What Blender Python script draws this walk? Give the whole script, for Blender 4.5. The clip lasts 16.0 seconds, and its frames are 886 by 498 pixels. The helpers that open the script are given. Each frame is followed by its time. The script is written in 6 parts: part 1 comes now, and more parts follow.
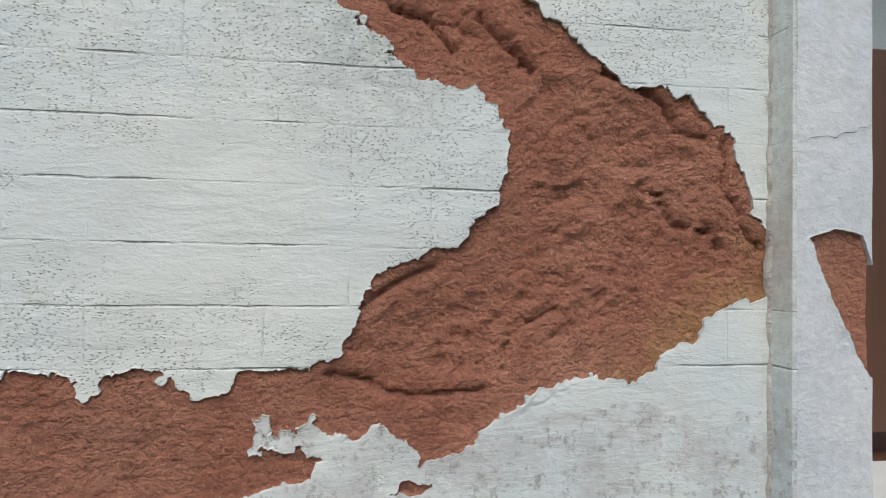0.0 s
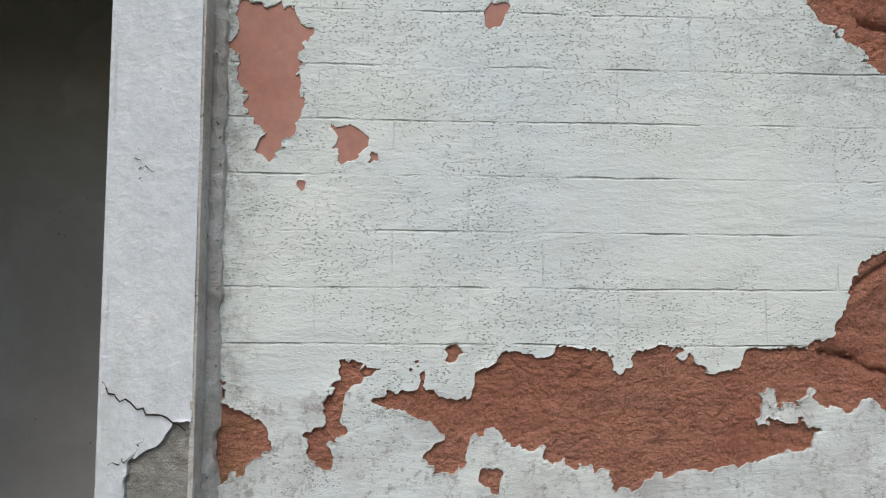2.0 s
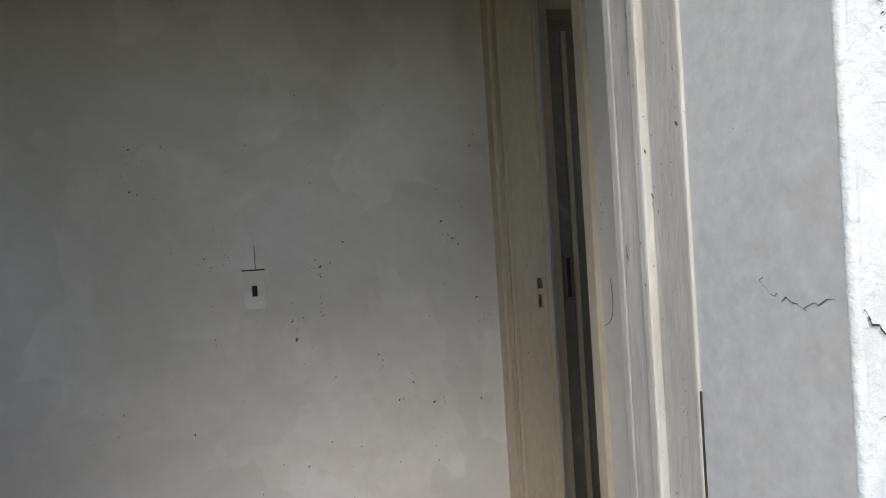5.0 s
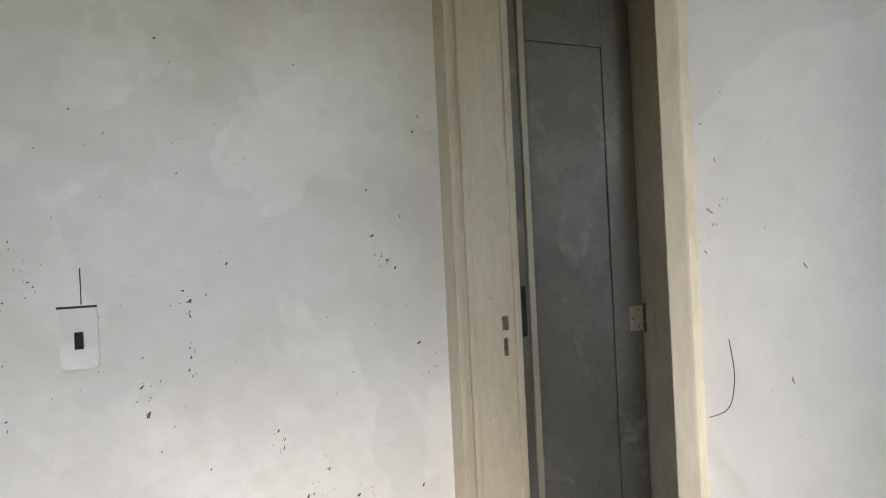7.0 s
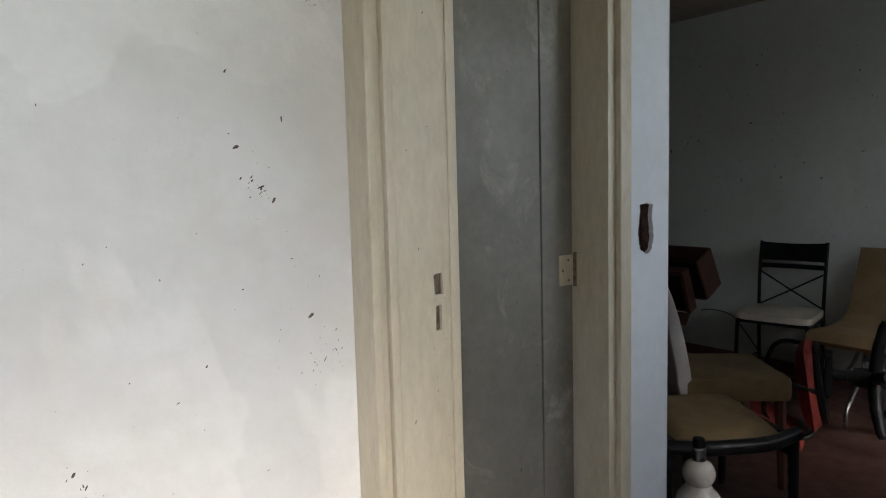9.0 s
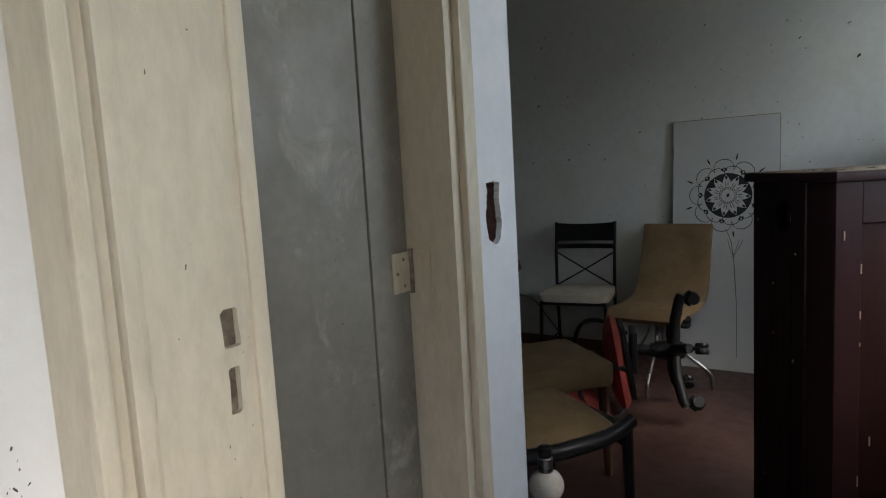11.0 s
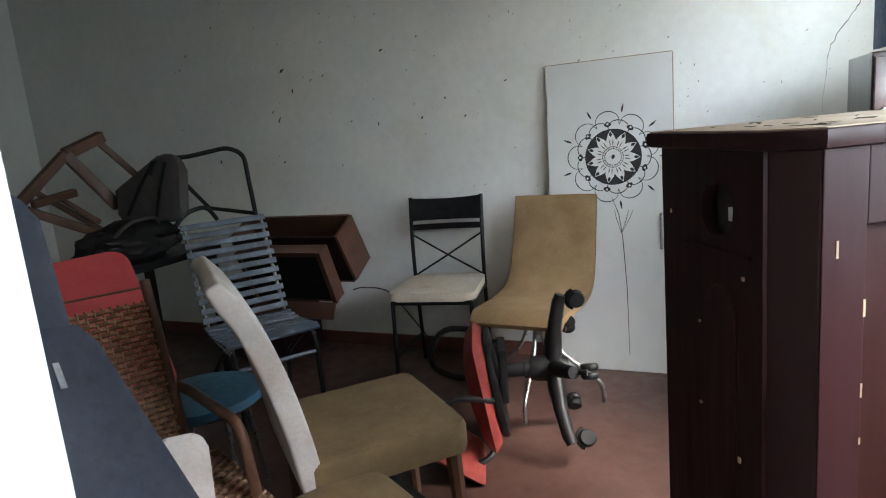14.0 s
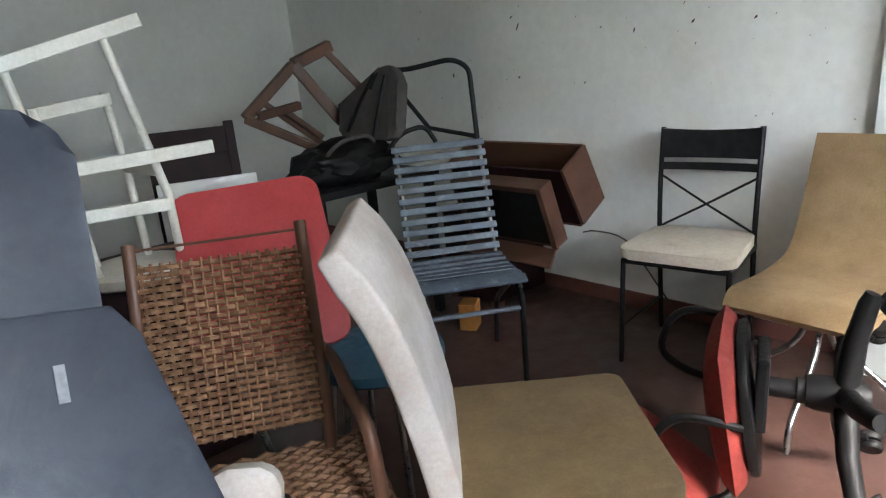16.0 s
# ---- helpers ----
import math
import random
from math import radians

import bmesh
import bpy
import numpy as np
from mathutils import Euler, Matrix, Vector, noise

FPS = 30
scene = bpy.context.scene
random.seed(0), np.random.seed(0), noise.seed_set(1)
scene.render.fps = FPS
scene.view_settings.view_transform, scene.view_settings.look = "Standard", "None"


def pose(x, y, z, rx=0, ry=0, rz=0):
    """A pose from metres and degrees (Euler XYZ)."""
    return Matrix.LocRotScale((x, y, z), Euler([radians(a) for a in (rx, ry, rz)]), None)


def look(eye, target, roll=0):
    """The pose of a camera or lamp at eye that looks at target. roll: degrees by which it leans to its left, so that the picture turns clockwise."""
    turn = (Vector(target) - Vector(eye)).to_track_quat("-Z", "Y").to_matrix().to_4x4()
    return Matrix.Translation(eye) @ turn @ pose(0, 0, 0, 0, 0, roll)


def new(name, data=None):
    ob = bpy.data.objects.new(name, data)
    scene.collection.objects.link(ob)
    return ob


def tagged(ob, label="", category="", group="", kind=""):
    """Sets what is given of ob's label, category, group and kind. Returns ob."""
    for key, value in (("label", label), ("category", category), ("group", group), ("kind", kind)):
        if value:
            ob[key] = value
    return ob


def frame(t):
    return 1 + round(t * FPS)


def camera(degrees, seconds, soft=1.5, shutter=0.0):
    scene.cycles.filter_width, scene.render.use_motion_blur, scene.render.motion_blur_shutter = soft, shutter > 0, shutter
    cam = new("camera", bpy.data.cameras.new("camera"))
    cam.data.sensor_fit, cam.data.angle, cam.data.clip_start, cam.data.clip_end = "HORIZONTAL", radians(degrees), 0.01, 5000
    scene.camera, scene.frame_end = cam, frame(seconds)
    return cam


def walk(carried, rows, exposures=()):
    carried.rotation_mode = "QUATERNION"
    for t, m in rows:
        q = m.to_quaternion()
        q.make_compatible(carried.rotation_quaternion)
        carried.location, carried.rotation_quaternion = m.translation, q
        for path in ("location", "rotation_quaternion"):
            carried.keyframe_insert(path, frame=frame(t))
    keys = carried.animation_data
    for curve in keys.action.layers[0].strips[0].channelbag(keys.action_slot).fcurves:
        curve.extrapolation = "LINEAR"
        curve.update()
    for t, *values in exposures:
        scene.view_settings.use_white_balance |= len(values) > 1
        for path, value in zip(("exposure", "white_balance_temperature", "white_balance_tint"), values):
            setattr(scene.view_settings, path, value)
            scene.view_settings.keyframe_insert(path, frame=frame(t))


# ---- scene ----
cam = camera(69.3, 16.0, soft=1.1, shutter=0.06)
SKY, SUN = 0.11, 1.4
EXPOSURES = [(0.0, 0.30), (3.0, 0.36), (3.5, 0.46), (4.0, 0.55), (4.5, 0.75), (5.0, 1.25), (7.5, 2.9), (8.2, 2.95), (10.3, 3.2), (11.0, 3.35), (11.5, 3.85), (12.0, 4.35), (12.5, 4.65), (13.0, 4.8), (13.5, 5.05), (14.0, 5.45), (14.5, 5.8), (15.0, 5.9), (15.5, 6.0), (16.0, 6.25)]
PATH = [
    (0, (0.065, 0.566, 1.35), (0.358, 2.544, 1.402), 0.9),
    (0.5, (-0.069, 0.499, 1.337), (0.146, 2.485, 1.425), -0.6),
    (1, (-0.179, 0.489, 1.335), (-0.187, 2.487, 1.414), 0.7),
    (1.5, (-0.287, 0.508, 1.307), (-0.261, 2.502, 1.463), -1.3),
    (2, (-0.421, 0.522, 1.31), (-0.343, 2.517, 1.418), 0.5),
    (2.5, (-0.558, 0.518, 1.274), (-0.39, 2.506, 1.414), 1.1),
    (3, (-0.713, 0.499, 1.272), (-0.362, 2.468, 1.316), -2.0),
    (3.5, (-0.826, 0.541, 1.268), (-0.514, 2.516, 1.312), 0.5),
    (4, (-0.929, 0.678, 1.266), (-0.561, 2.644, 1.277), -2.0),
    (4.5, (-1.028, 0.748, 1.267), (-0.728, 2.725, 1.242), -0.4),
    (5, (-1.156, 0.801, 1.277), (-0.733, 2.755, 1.252), -3.6),
    (5.2, (-1.189, 0.822, 1.283), (-0.736, 2.77, 1.248), -3.8),
    (7.5, (-1.125, 1.528, 1.296), (-0.241, 3.322, 1.305), -2.6),
    (8, (-1.079, 1.625, 1.281), (-0.132, 3.384, 1.177), -1.9),
    (10.3, (-0.991, 2.121, 1.268), (0.553, 3.378, 1.071), -1.6),
    (10.5, (-0.946, 2.144, 1.259), (0.634, 3.353, 1.053), -1.6),
    (11, (-0.799, 2.194, 1.247), (0.85, 3.301, 1.015), -3.3),
    (11.5, (-0.651, 2.263, 1.234), (1.075, 3.23, 0.938), -3.9),
    (12, (-0.471, 2.347, 1.231), (1.333, 3.166, 0.961), -5.0),
    (12.5, (-0.381, 2.376, 1.228), (1.488, 3.027, 0.939), -4.8),
    (13, (-0.195, 2.365, 1.222), (1.6, 3.212, 0.979), -5.0),
    (13.5, (-0.007, 2.33, 1.233), (1.77, 3.185, 0.897), -5.4),
    (14, (0.143, 2.378, 1.243), (1.927, 3.2, 0.866), -5.2),
    (14.5, (0.32, 2.44, 1.244), (2.162, 3.174, 0.977), -4.4),
    (15, (0.458, 2.462, 1.225), (2.231, 3.345, 0.951), -6.0),
    (15.5, (0.606, 2.51, 1.248), (2.123, 3.77, 0.915), -4.3),
    (16, (0.662, 2.566, 1.218), (1.937, 4.002, 0.662), -5.1),
]
walk(cam, [(t, look(eye, target, roll)) for t, eye, target, roll in PATH], EXPOSURES)
# ---------------------------------------------------------------- light
world = bpy.data.worlds.new("overcast")
scene.world = world
world.use_nodes = True
wn = world.node_tree.nodes
sky = wn.new("ShaderNodeTexSky")
sky.sky_type, sky.sun_disc = "NISHITA", False
sky.sun_elevation, sky.sun_rotation = radians(52), radians(200)
sky.air_density, sky.dust_density = 1.0, 2.6
wn["Background"].inputs["Strength"].default_value = SKY
world.node_tree.links.new(sky.outputs[0], wn["Background"].inputs[0])
sun = new("sun", bpy.data.lights.new("sun", "SUN"))
sun.data.energy, sun.data.angle, sun.data.color = SUN, radians(40), (1.0, 0.97, 0.92)
sun.matrix_world = look((0, 0, 0), (0.25, 0.72, -1.0))

# daylight in the room's window openings
for x0, x1, z0, z1, watts in ((0.70, 1.48, 1.14, 2.04, 1.1), (1.66, 2.60, 1.28, 1.95, 0.8)):
    glow = new("window_daylight", bpy.data.lights.new("window_daylight", "AREA"))
    glow.data.shape, glow.data.size, glow.data.size_y = "RECTANGLE", x1 - x0, z1 - z0
    glow.data.energy, glow.data.color = watts, (0.80, 0.92, 1.0)
    glow.matrix_world = look(((x0 + x1) / 2, 1.57, (z0 + z1) / 2), ((x0 + x1) / 2, 3.0, (z0 + z1) / 2 + 0.5))

# ---------------------------------------------------------------- helpers
def part(name, bm, material, parent=None, label="", smooth=False):
    me = bpy.data.meshes.new(name)
    bm.normal_update()
    bm.to_mesh(me)
    bm.free()
    me.materials.append(material)
    if smooth:
        for p in me.polygons:
            p.use_smooth = True
        me.set_sharp_from_angle(angle=radians(38))
    ob = new(name, me)
    ob.parent = parent
    if label:
        ob["label"] = label
    return ob


def thing(name, m, label, category, group="", kind=""):
    ob = new(name)
    ob.matrix_world = m
    return tagged(ob, label, category, group, kind)


def setting(name, bm, material, label, category, smooth=False):
    return tagged(part(name, bm, material, None, "", smooth), label, category, "", "structure")


def box(bm, x0, x1, y0, y1, z0, z1, m=None, bevel=0.0):
    v = [bm.verts.new((x, y, z)) for x in (x0, x1) for y in (y0, y1) for z in (z0, z1)]
    fs = [bm.faces.new([v[i] for i in f]) for f in ((0, 1, 3, 2), (4, 6, 7, 5), (0, 4, 5, 1), (2, 3, 7, 6), (0, 2, 6, 4), (1, 5, 7, 3))]
    vs = v
    if bevel:
        r = bmesh.ops.bevel(bm, geom=list({e for f in fs for e in f.edges}), offset=bevel, segments=2, affect="EDGES", profile=0.6)
        vs = list({w for f in r["faces"] for w in f.verts} | {w for w in v if w.is_valid})
    if m is not None:
        bmesh.ops.transform(bm, matrix=m, verts=vs)
    return bm


def boxes(*specs, bevel=0.0):
    bm = bmesh.new()
    for s in specs:
        box(bm, *s, bevel=bevel)
    return bm


def tube(bm, pts, r, seg=8, closed=False, taper=None):
    pts = [Vector(p) for p in pts]
    n = len(pts)
    rings, up = [], None
    for i, p in enumerate(pts):
        a, b = pts[i - 1 if (i or closed) else 0], pts[(i + 1) % n if (i < n - 1 or closed) else i]
        d = (b - a).normalized()
        if up is None:
            up = d.orthogonal().normalized()
        up = (up - d * up.dot(d)).normalized()
        side = d.cross(up)
        rr = r if taper is None else r * (1 + (taper - 1) * i / (n - 1))
        rings.append([bm.verts.new(p + (up * math.cos(q) + side * math.sin(q)) * rr) for q in [2 * math.pi * k / seg for k in range(seg)]])
    for i in range(n if closed else n - 1):
        a, b = rings[i], rings[(i + 1) % n]
        for k in range(seg):
            bm.faces.new((a[k], a[(k + 1) % seg], b[(k + 1) % seg], b[k]))
    if not closed:
        bm.faces.new(rings[0][::-1])
        bm.faces.new(rings[-1])
    return bm


def bend(pts, r=0.05, steps=5):
    """A polyline with its corners rounded by the radius r."""
    pts = [Vector(p) for p in pts]
    out = [pts[0]]
    for a, b, c in zip(pts, pts[1:], pts[2:]):
        u, w = (a - b), (c - b)
        k = min(r, u.length * 0.48, w.length * 0.48)
        u, w = b + u.normalized() * k, b + w.normalized() * k
        out += [u.lerp(b, s).lerp(b.lerp(w, s), s) for s in [i / steps for i in range(steps + 1)]]
    return out + [pts[-1]]


def lathe(bm, profile, seg=24, m=None):
    rings = [[bm.verts.new((r * math.cos(2 * math.pi * k / seg), r * math.sin(2 * math.pi * k / seg), z)) for k in range(seg)] for r, z in profile]
    for a, b in zip(rings, rings[1:]):
        for k in range(seg):
            bm.faces.new((a[k], a[(k + 1) % seg], b[(k + 1) % seg], b[k]))
    bm.faces.new(rings[0][::-1])
    bm.faces.new(rings[-1])
    if m is not None:
        bmesh.ops.transform(bm, matrix=m, verts=[v for g in rings for v in g])
    return bm


def plate(bm, outline, t, m=None, bevel=0.0):
    """An outline in x, y, made solid from z = 0 up to t."""
    lo = [bm.verts.new((x, y, 0)) for x, y in outline]
    hi = [bm.verts.new((x, y, t)) for x, y in outline]
    n = len(lo)
    fs = [bm.faces.new(lo[::-1]), bm.faces.new(hi)] + [bm.faces.new((lo[i], lo[(i + 1) % n], hi[(i + 1) % n], hi[i])) for i in range(n)]
    vs = lo + hi
    if bevel:
        es = list({e for f in fs[:2] for e in f.edges})
        r = bmesh.ops.bevel(bm, geom=es, offset=bevel, segments=2, affect="EDGES", profile=0.6)
        vs = list({v for f in r["faces"] for v in f.verts} | {v for v in vs if v.is_valid})
    if m is not None:
        bmesh.ops.transform(bm, matrix=m, verts=list({v for v in vs if v.is_valid}))
    return bm


def rounded(w, h, r, steps=5):
    return [(cx + r * math.cos(a), cy + r * math.sin(a)) for cx, cy, s in ((w / 2 - r, h / 2 - r, 0), (r - w / 2, h / 2 - r, 90), (r - w / 2, r - h / 2, 180), (w / 2 - r, r - h / 2, 270)) for a in [radians(s + 90 * i / steps) for i in range(steps + 1)]]


def cushion(bm, w, d, t, m=None, puff=0.35, n=14):
    """A padded slab, w by d by t, softly domed, its underside at z = 0."""
    grid = {}
    for s in (0, 1):
        for i in range(n + 1):
            for j in range(n + 1):
                u, v = 2 * i / n - 1, 2 * j / n - 1
                e = (1 - abs(u) ** 6) * (1 - abs(v) ** 6)
                z = t * (0.5 + (0.5 if s else -0.5) * (e ** 0.35)) + (puff * t * (1 - u * u) * (1 - v * v) if s else 0)
                k = 1 - 0.04 * (u * v) ** 2
                grid[s, i, j] = bm.verts.new((u * w / 2 * k, v * d / 2 * k, z))
    for i in range(n):
        for j in range(n):
            bm.faces.new((grid[1, i, j], grid[1, i + 1, j], grid[1, i + 1, j + 1], grid[1, i, j + 1]))
            bm.faces.new((grid[0, i, j], grid[0, i, j + 1], grid[0, i + 1, j + 1], grid[0, i + 1, j]))
    for i in range(n):
        for a, b in (((i, 0), (i + 1, 0)), ((i + 1, n), (i, n)), ((0, i + 1), (0, i)), ((n, i), (n, i + 1))):
            bm.faces.new((grid[0, a[0], a[1]], grid[0, b[0], b[1]], grid[1, b[0], b[1]], grid[1, a[0], a[1]]))
    if m is not None:
        bmesh.ops.transform(bm, matrix=m, verts=list(grid.values()))
    return bm


# ---------------------------------------------------------------- materials
def nodes_of(name):
    ma = bpy.data.materials.new(name)
    ma.use_nodes = True
    nt = ma.node_tree
    return ma, nt, nt.nodes["Principled BSDF"]


class Net:
    def __init__(self, nt):
        self.nt = nt
        self.co = self.add("ShaderNodeTexCoord").outputs["Object"]

    def add(self, kind, **inputs):
        n = self.nt.nodes.new(kind)
        for k, v in inputs.items():
            self.put(n.inputs[k.replace("_", " ")], v)
        return n

    def put(self, socket, v):
        if isinstance(v, bpy.types.NodeSocket):
            self.nt.links.new(v, socket)
        else:
            socket.default_value = v

    def noise(self, scale, detail=6, rough=0.6, co=None, distort=0.0):
        return self.add("ShaderNodeTexNoise", Vector=co or self.co, Scale=scale, Detail=detail, Roughness=rough, Distortion=distort).outputs[0]

    def ramp(self, fac, *stops):
        n = self.nt.nodes.new("ShaderNodeValToRGB")
        self.put(n.inputs[0], fac)
        els = n.color_ramp.elements
        while len(els) < len(stops):
            els.new(0.5)
        for e, (p, c) in zip(els, stops):
            e.position = p
            e.color = (c, c, c, 1) if isinstance(c, (int, float)) else (*c, 1)
        return n.outputs[0]

    def mix(self, fac, a, b, how="MIX"):
        n = self.nt.nodes.new("ShaderNodeMix")
        n.data_type, n.blend_type = "RGBA", how
        for s, v in ((n.inputs[0], fac), (n.inputs[6], a), (n.inputs[7], b)):
            self.put(s, (*v, 1) if isinstance(v, tuple) and len(v) == 3 else v)
        return n.outputs[2]

    def math(self, op, a, b=0.0, clamp=False):
        n = self.nt.nodes.new("ShaderNodeMath")
        n.operation, n.use_clamp = op, clamp
        self.put(n.inputs[0], a)
        self.put(n.inputs[1], b)
        return n.outputs[0]

    def xyz(self):
        return self.add("ShaderNodeSeparateXYZ", Vector=self.co).outputs

    def bump(self, bsdf, height, strength, dist):
        n = self.add("ShaderNodeBump", Height=height, Strength=strength, Distance=dist)
        self.nt.links.new(n.outputs[0], bsdf.inputs["Normal"])


def surface(name, dark, light, scale=3.0, fine=60.0, rough=0.6, bump=0.25, dist=0.002, metal=0.0, stain=None, spots=0.0, stretch=None):
    """A painted, worn or woven surface: two tones at a large scale, grain at a small one, and stains."""
    ma, nt, b = nodes_of(name)
    n = Net(nt)
    if stretch:
        n.co = n.add("ShaderNodeMapping", Vector=n.co, Scale=stretch).outputs[0]
    c = n.mix(n.ramp(n.noise(scale, 5, 0.6), (0.32, 0), (0.68, 1)), dark, light)
    grain = n.noise(fine, 5, 0.7)
    c = n.mix(0.35, c, n.ramp(grain, (0.3, 0.45), (0.7, 1.0)), "MULTIPLY")
    if stain:
        c = n.mix(n.ramp(n.noise(scale * 1.7, 9, 0.72, distort=0.6), (0.56, 0), (0.72, 0.8)), c, stain)
    if spots:
        c = n.mix(n.ramp(n.noise(fine * 0.9, 3, 0.8), (1 - spots, 0), (1.04 - spots, 1)), c, tuple(0.3 * q for q in dark))
    nt.links.new(c, b.inputs["Base Color"])
    n.put(b.inputs["Roughness"], n.ramp(n.noise(fine * 0.4, 4), (0.3, max(0.04, rough - 0.12)), (0.7, min(1.0, rough + 0.12))))
    b.inputs["Metallic"].default_value = metal
    if bump:
        n.bump(b, grain, bump, dist)
    return ma


def wood(name, dark, light, axis="z", rough=0.45, scale=9.0, stain=None):
    s = {"x": (0.08, 1, 1), "y": (1, 0.08, 1), "z": (1, 1, 0.08)}[axis]
    return surface(name, dark, light, scale, 90.0, rough, 0.2, 0.0008, stain=stain, stretch=s)


def facade_paint():
    """Thin white paint on brick courses, brushed along, with dirt in the joints and grey mould."""
    ma, nt, b = nodes_of("white_paint_on_brick")
    n = Net(nt)
    x, y, z = n.xyz()

    def stretched(sx, sz):
        return n.add("ShaderNodeMapping", Vector=n.co, Scale=(sx, 1, sz)).outputs[0]

    def near(px, pz, r0, r1):
        d = n.math("SQRT", n.math("ADD", n.math("POWER", n.math("SUBTRACT", x, px), 2.0), n.math("POWER", n.math("SUBTRACT", z, pz), 2.0)))
        return n.ramp(n.math("ADD", d, n.math("MULTIPLY", n.math("SUBTRACT", n.noise(16, 5, 0.7), 0.5), 0.12)), (r0, 1), (r1, 0))

    wob = n.math("MULTIPLY", n.math("SUBTRACT", n.noise(9, 4), 0.5), 0.006)
    flat = n.add("ShaderNodeCombineXYZ", X=n.math("ADD", x, 0.02 + 0.172 * 4), Y=n.math("ADD", n.math("ADD", z, -1.305 + 0.0637 * 30), wob)).outputs[0]
    br = n.add("ShaderNodeTexBrick", Vector=flat, Scale=1.0)
    br.offset, br.squash = 0.5, 1.0
    for k, v in (("Mortar Size", 0.0011), ("Mortar Smooth", 0.35), ("Brick Width", 0.172), ("Row Height", 0.0637), ("Bias", 0.0)):
        br.inputs[k].default_value = v
    above = n.math("GREATER_THAN", n.math("ADD", z, n.math("MULTIPLY", n.noise(9, 4), 0.10)), 1.24)
    low = n.math("SUBTRACT", 1.0, above)
    bed = n.math("ABSOLUTE", n.math("SUBTRACT", n.math("FRACT", n.math("DIVIDE", n.math("ADD", n.math("ADD", z, -1.305 + 0.0637 * 30.5), wob), 0.0637)), 0.5))
    bed = n.ramp(bed, (0.008, 1), (0.028, 0))
    broken = n.ramp(n.noise(10, 5, 0.7, stretched(1.0, 2.5)), (0.49, 0.05), (0.60, 0.9))
    perp = n.math("MULTIPLY", br.outputs["Fac"], n.ramp(n.noise(11, 5, 0.7), (0.5, 0.0), (0.68, 0.5)))
    joint = n.math("MULTIPLY", n.math("MAXIMUM", n.math("MULTIPLY", bed, broken), perp), above)
    mould = n.math("MAXIMUM", near(0.09, 1.58, 0.02, 0.13), n.math("MULTIPLY", near(-0.63, 1.53, 0.03, 0.15), 0.8))
    c = n.mix(n.ramp(n.noise(3.5, 5), (0.35, 0), (0.65, 1)), (0.65, 0.71, 0.71), (0.74, 0.77, 0.72))
    c = n.mix(0.5, c, n.ramp(n.noise(130, 5, 0.75, stretched(0.12, 1.0)), (0.30, 0.92), (0.6, 1.0)), "MULTIPLY")
    c = n.mix(n.ramp(n.noise(14, 7, 0.75), (0.52, 0), (0.78, 0.35)), c, (0.50, 0.52, 0.50))
    c = n.mix(n.math("MULTIPLY", mould, n.ramp(n.noise(45, 6, 0.75), (0.36, 0), (0.66, 0.6))), c, (0.30, 0.32, 0.29))
    dots = n.add("ShaderNodeTexVoronoi", Vector=stretched(0.62, 1.0), Scale=380.0, Randomness=1.0).outputs["Distance"]
    dots = n.math("ADD", dots, n.math("MULTIPLY", n.math("SUBTRACT", n.noise(420, 3, 0.7), 0.5), 0.5))
    patch = n.math("MAXIMUM", n.ramp(n.noise(6, 6, 0.72), (0.50, 0), (0.60, 1)), n.math("MAXIMUM", mould, n.ramp(n.math("ADD", n.math("SUBTRACT", z, 1.0), n.math("MULTIPLY", n.noise(7, 6, 0.7), 0.5)), (0.74, 0), (0.84, 1))))
    pits = n.math("MULTIPLY", n.ramp(dots, (0.20, 1), (0.36, 0)), n.math("MULTIPLY", patch, n.ramp(n.noise(60, 4, 0.7), (0.43, 0), (0.52, 1))))
    c = n.mix(n.math("MULTIPLY", pits, 0.55), c, (0.19, 0.20, 0.16))
    c = n.mix(n.math("MULTIPLY", low, n.ramp(n.noise(8, 7, 0.75), (0.45, 0), (0.68, 0.75))), c, (0.42, 0.38, 0.38))
    c = n.mix(n.math("MULTIPLY", low, n.ramp(n.noise(75, 5, 0.8), (0.54, 0), (0.64, 0.7))), c, (0.27, 0.25, 0.23))
    c = n.mix(n.math("MULTIPLY", joint, n.ramp(n.noise(24, 6, 0.75), (0.42, 0.05), (0.62, 0.85))), c, (0.20, 0.19, 0.17))
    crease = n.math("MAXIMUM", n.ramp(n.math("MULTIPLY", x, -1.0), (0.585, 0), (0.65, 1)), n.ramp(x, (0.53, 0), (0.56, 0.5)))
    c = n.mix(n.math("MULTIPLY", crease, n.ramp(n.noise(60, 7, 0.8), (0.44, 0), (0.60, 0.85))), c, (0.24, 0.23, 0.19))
    c = n.mix(n.ramp(n.noise(150, 2, 0.6), (0.745, 0), (0.77, 0.9)), c, (0.10, 0.08, 0.06))
    nt.links.new(c, b.inputs["Base Color"])
    b.inputs["Roughness"].default_value = 0.7
    h = n.math("ADD", n.noise(26, 5, 0.6, stretched(0.5, 1.2), 0.4), n.math("MULTIPLY", n.noise(120, 5, 0.7, stretched(0.3, 1.0)), 0.36))
    h = n.math("SUBTRACT", h, n.math("ADD", n.math("MULTIPLY", joint, 0.9), n.math("MULTIPLY", pits, 0.7)))
    h = n.math("ADD", h, n.math("MULTIPLY", n.noise(210, 4, 0.75, stretched(0.6, 1.0)), 0.28))
    n.bump(b, h, 0.7, 0.0042)
    return ma


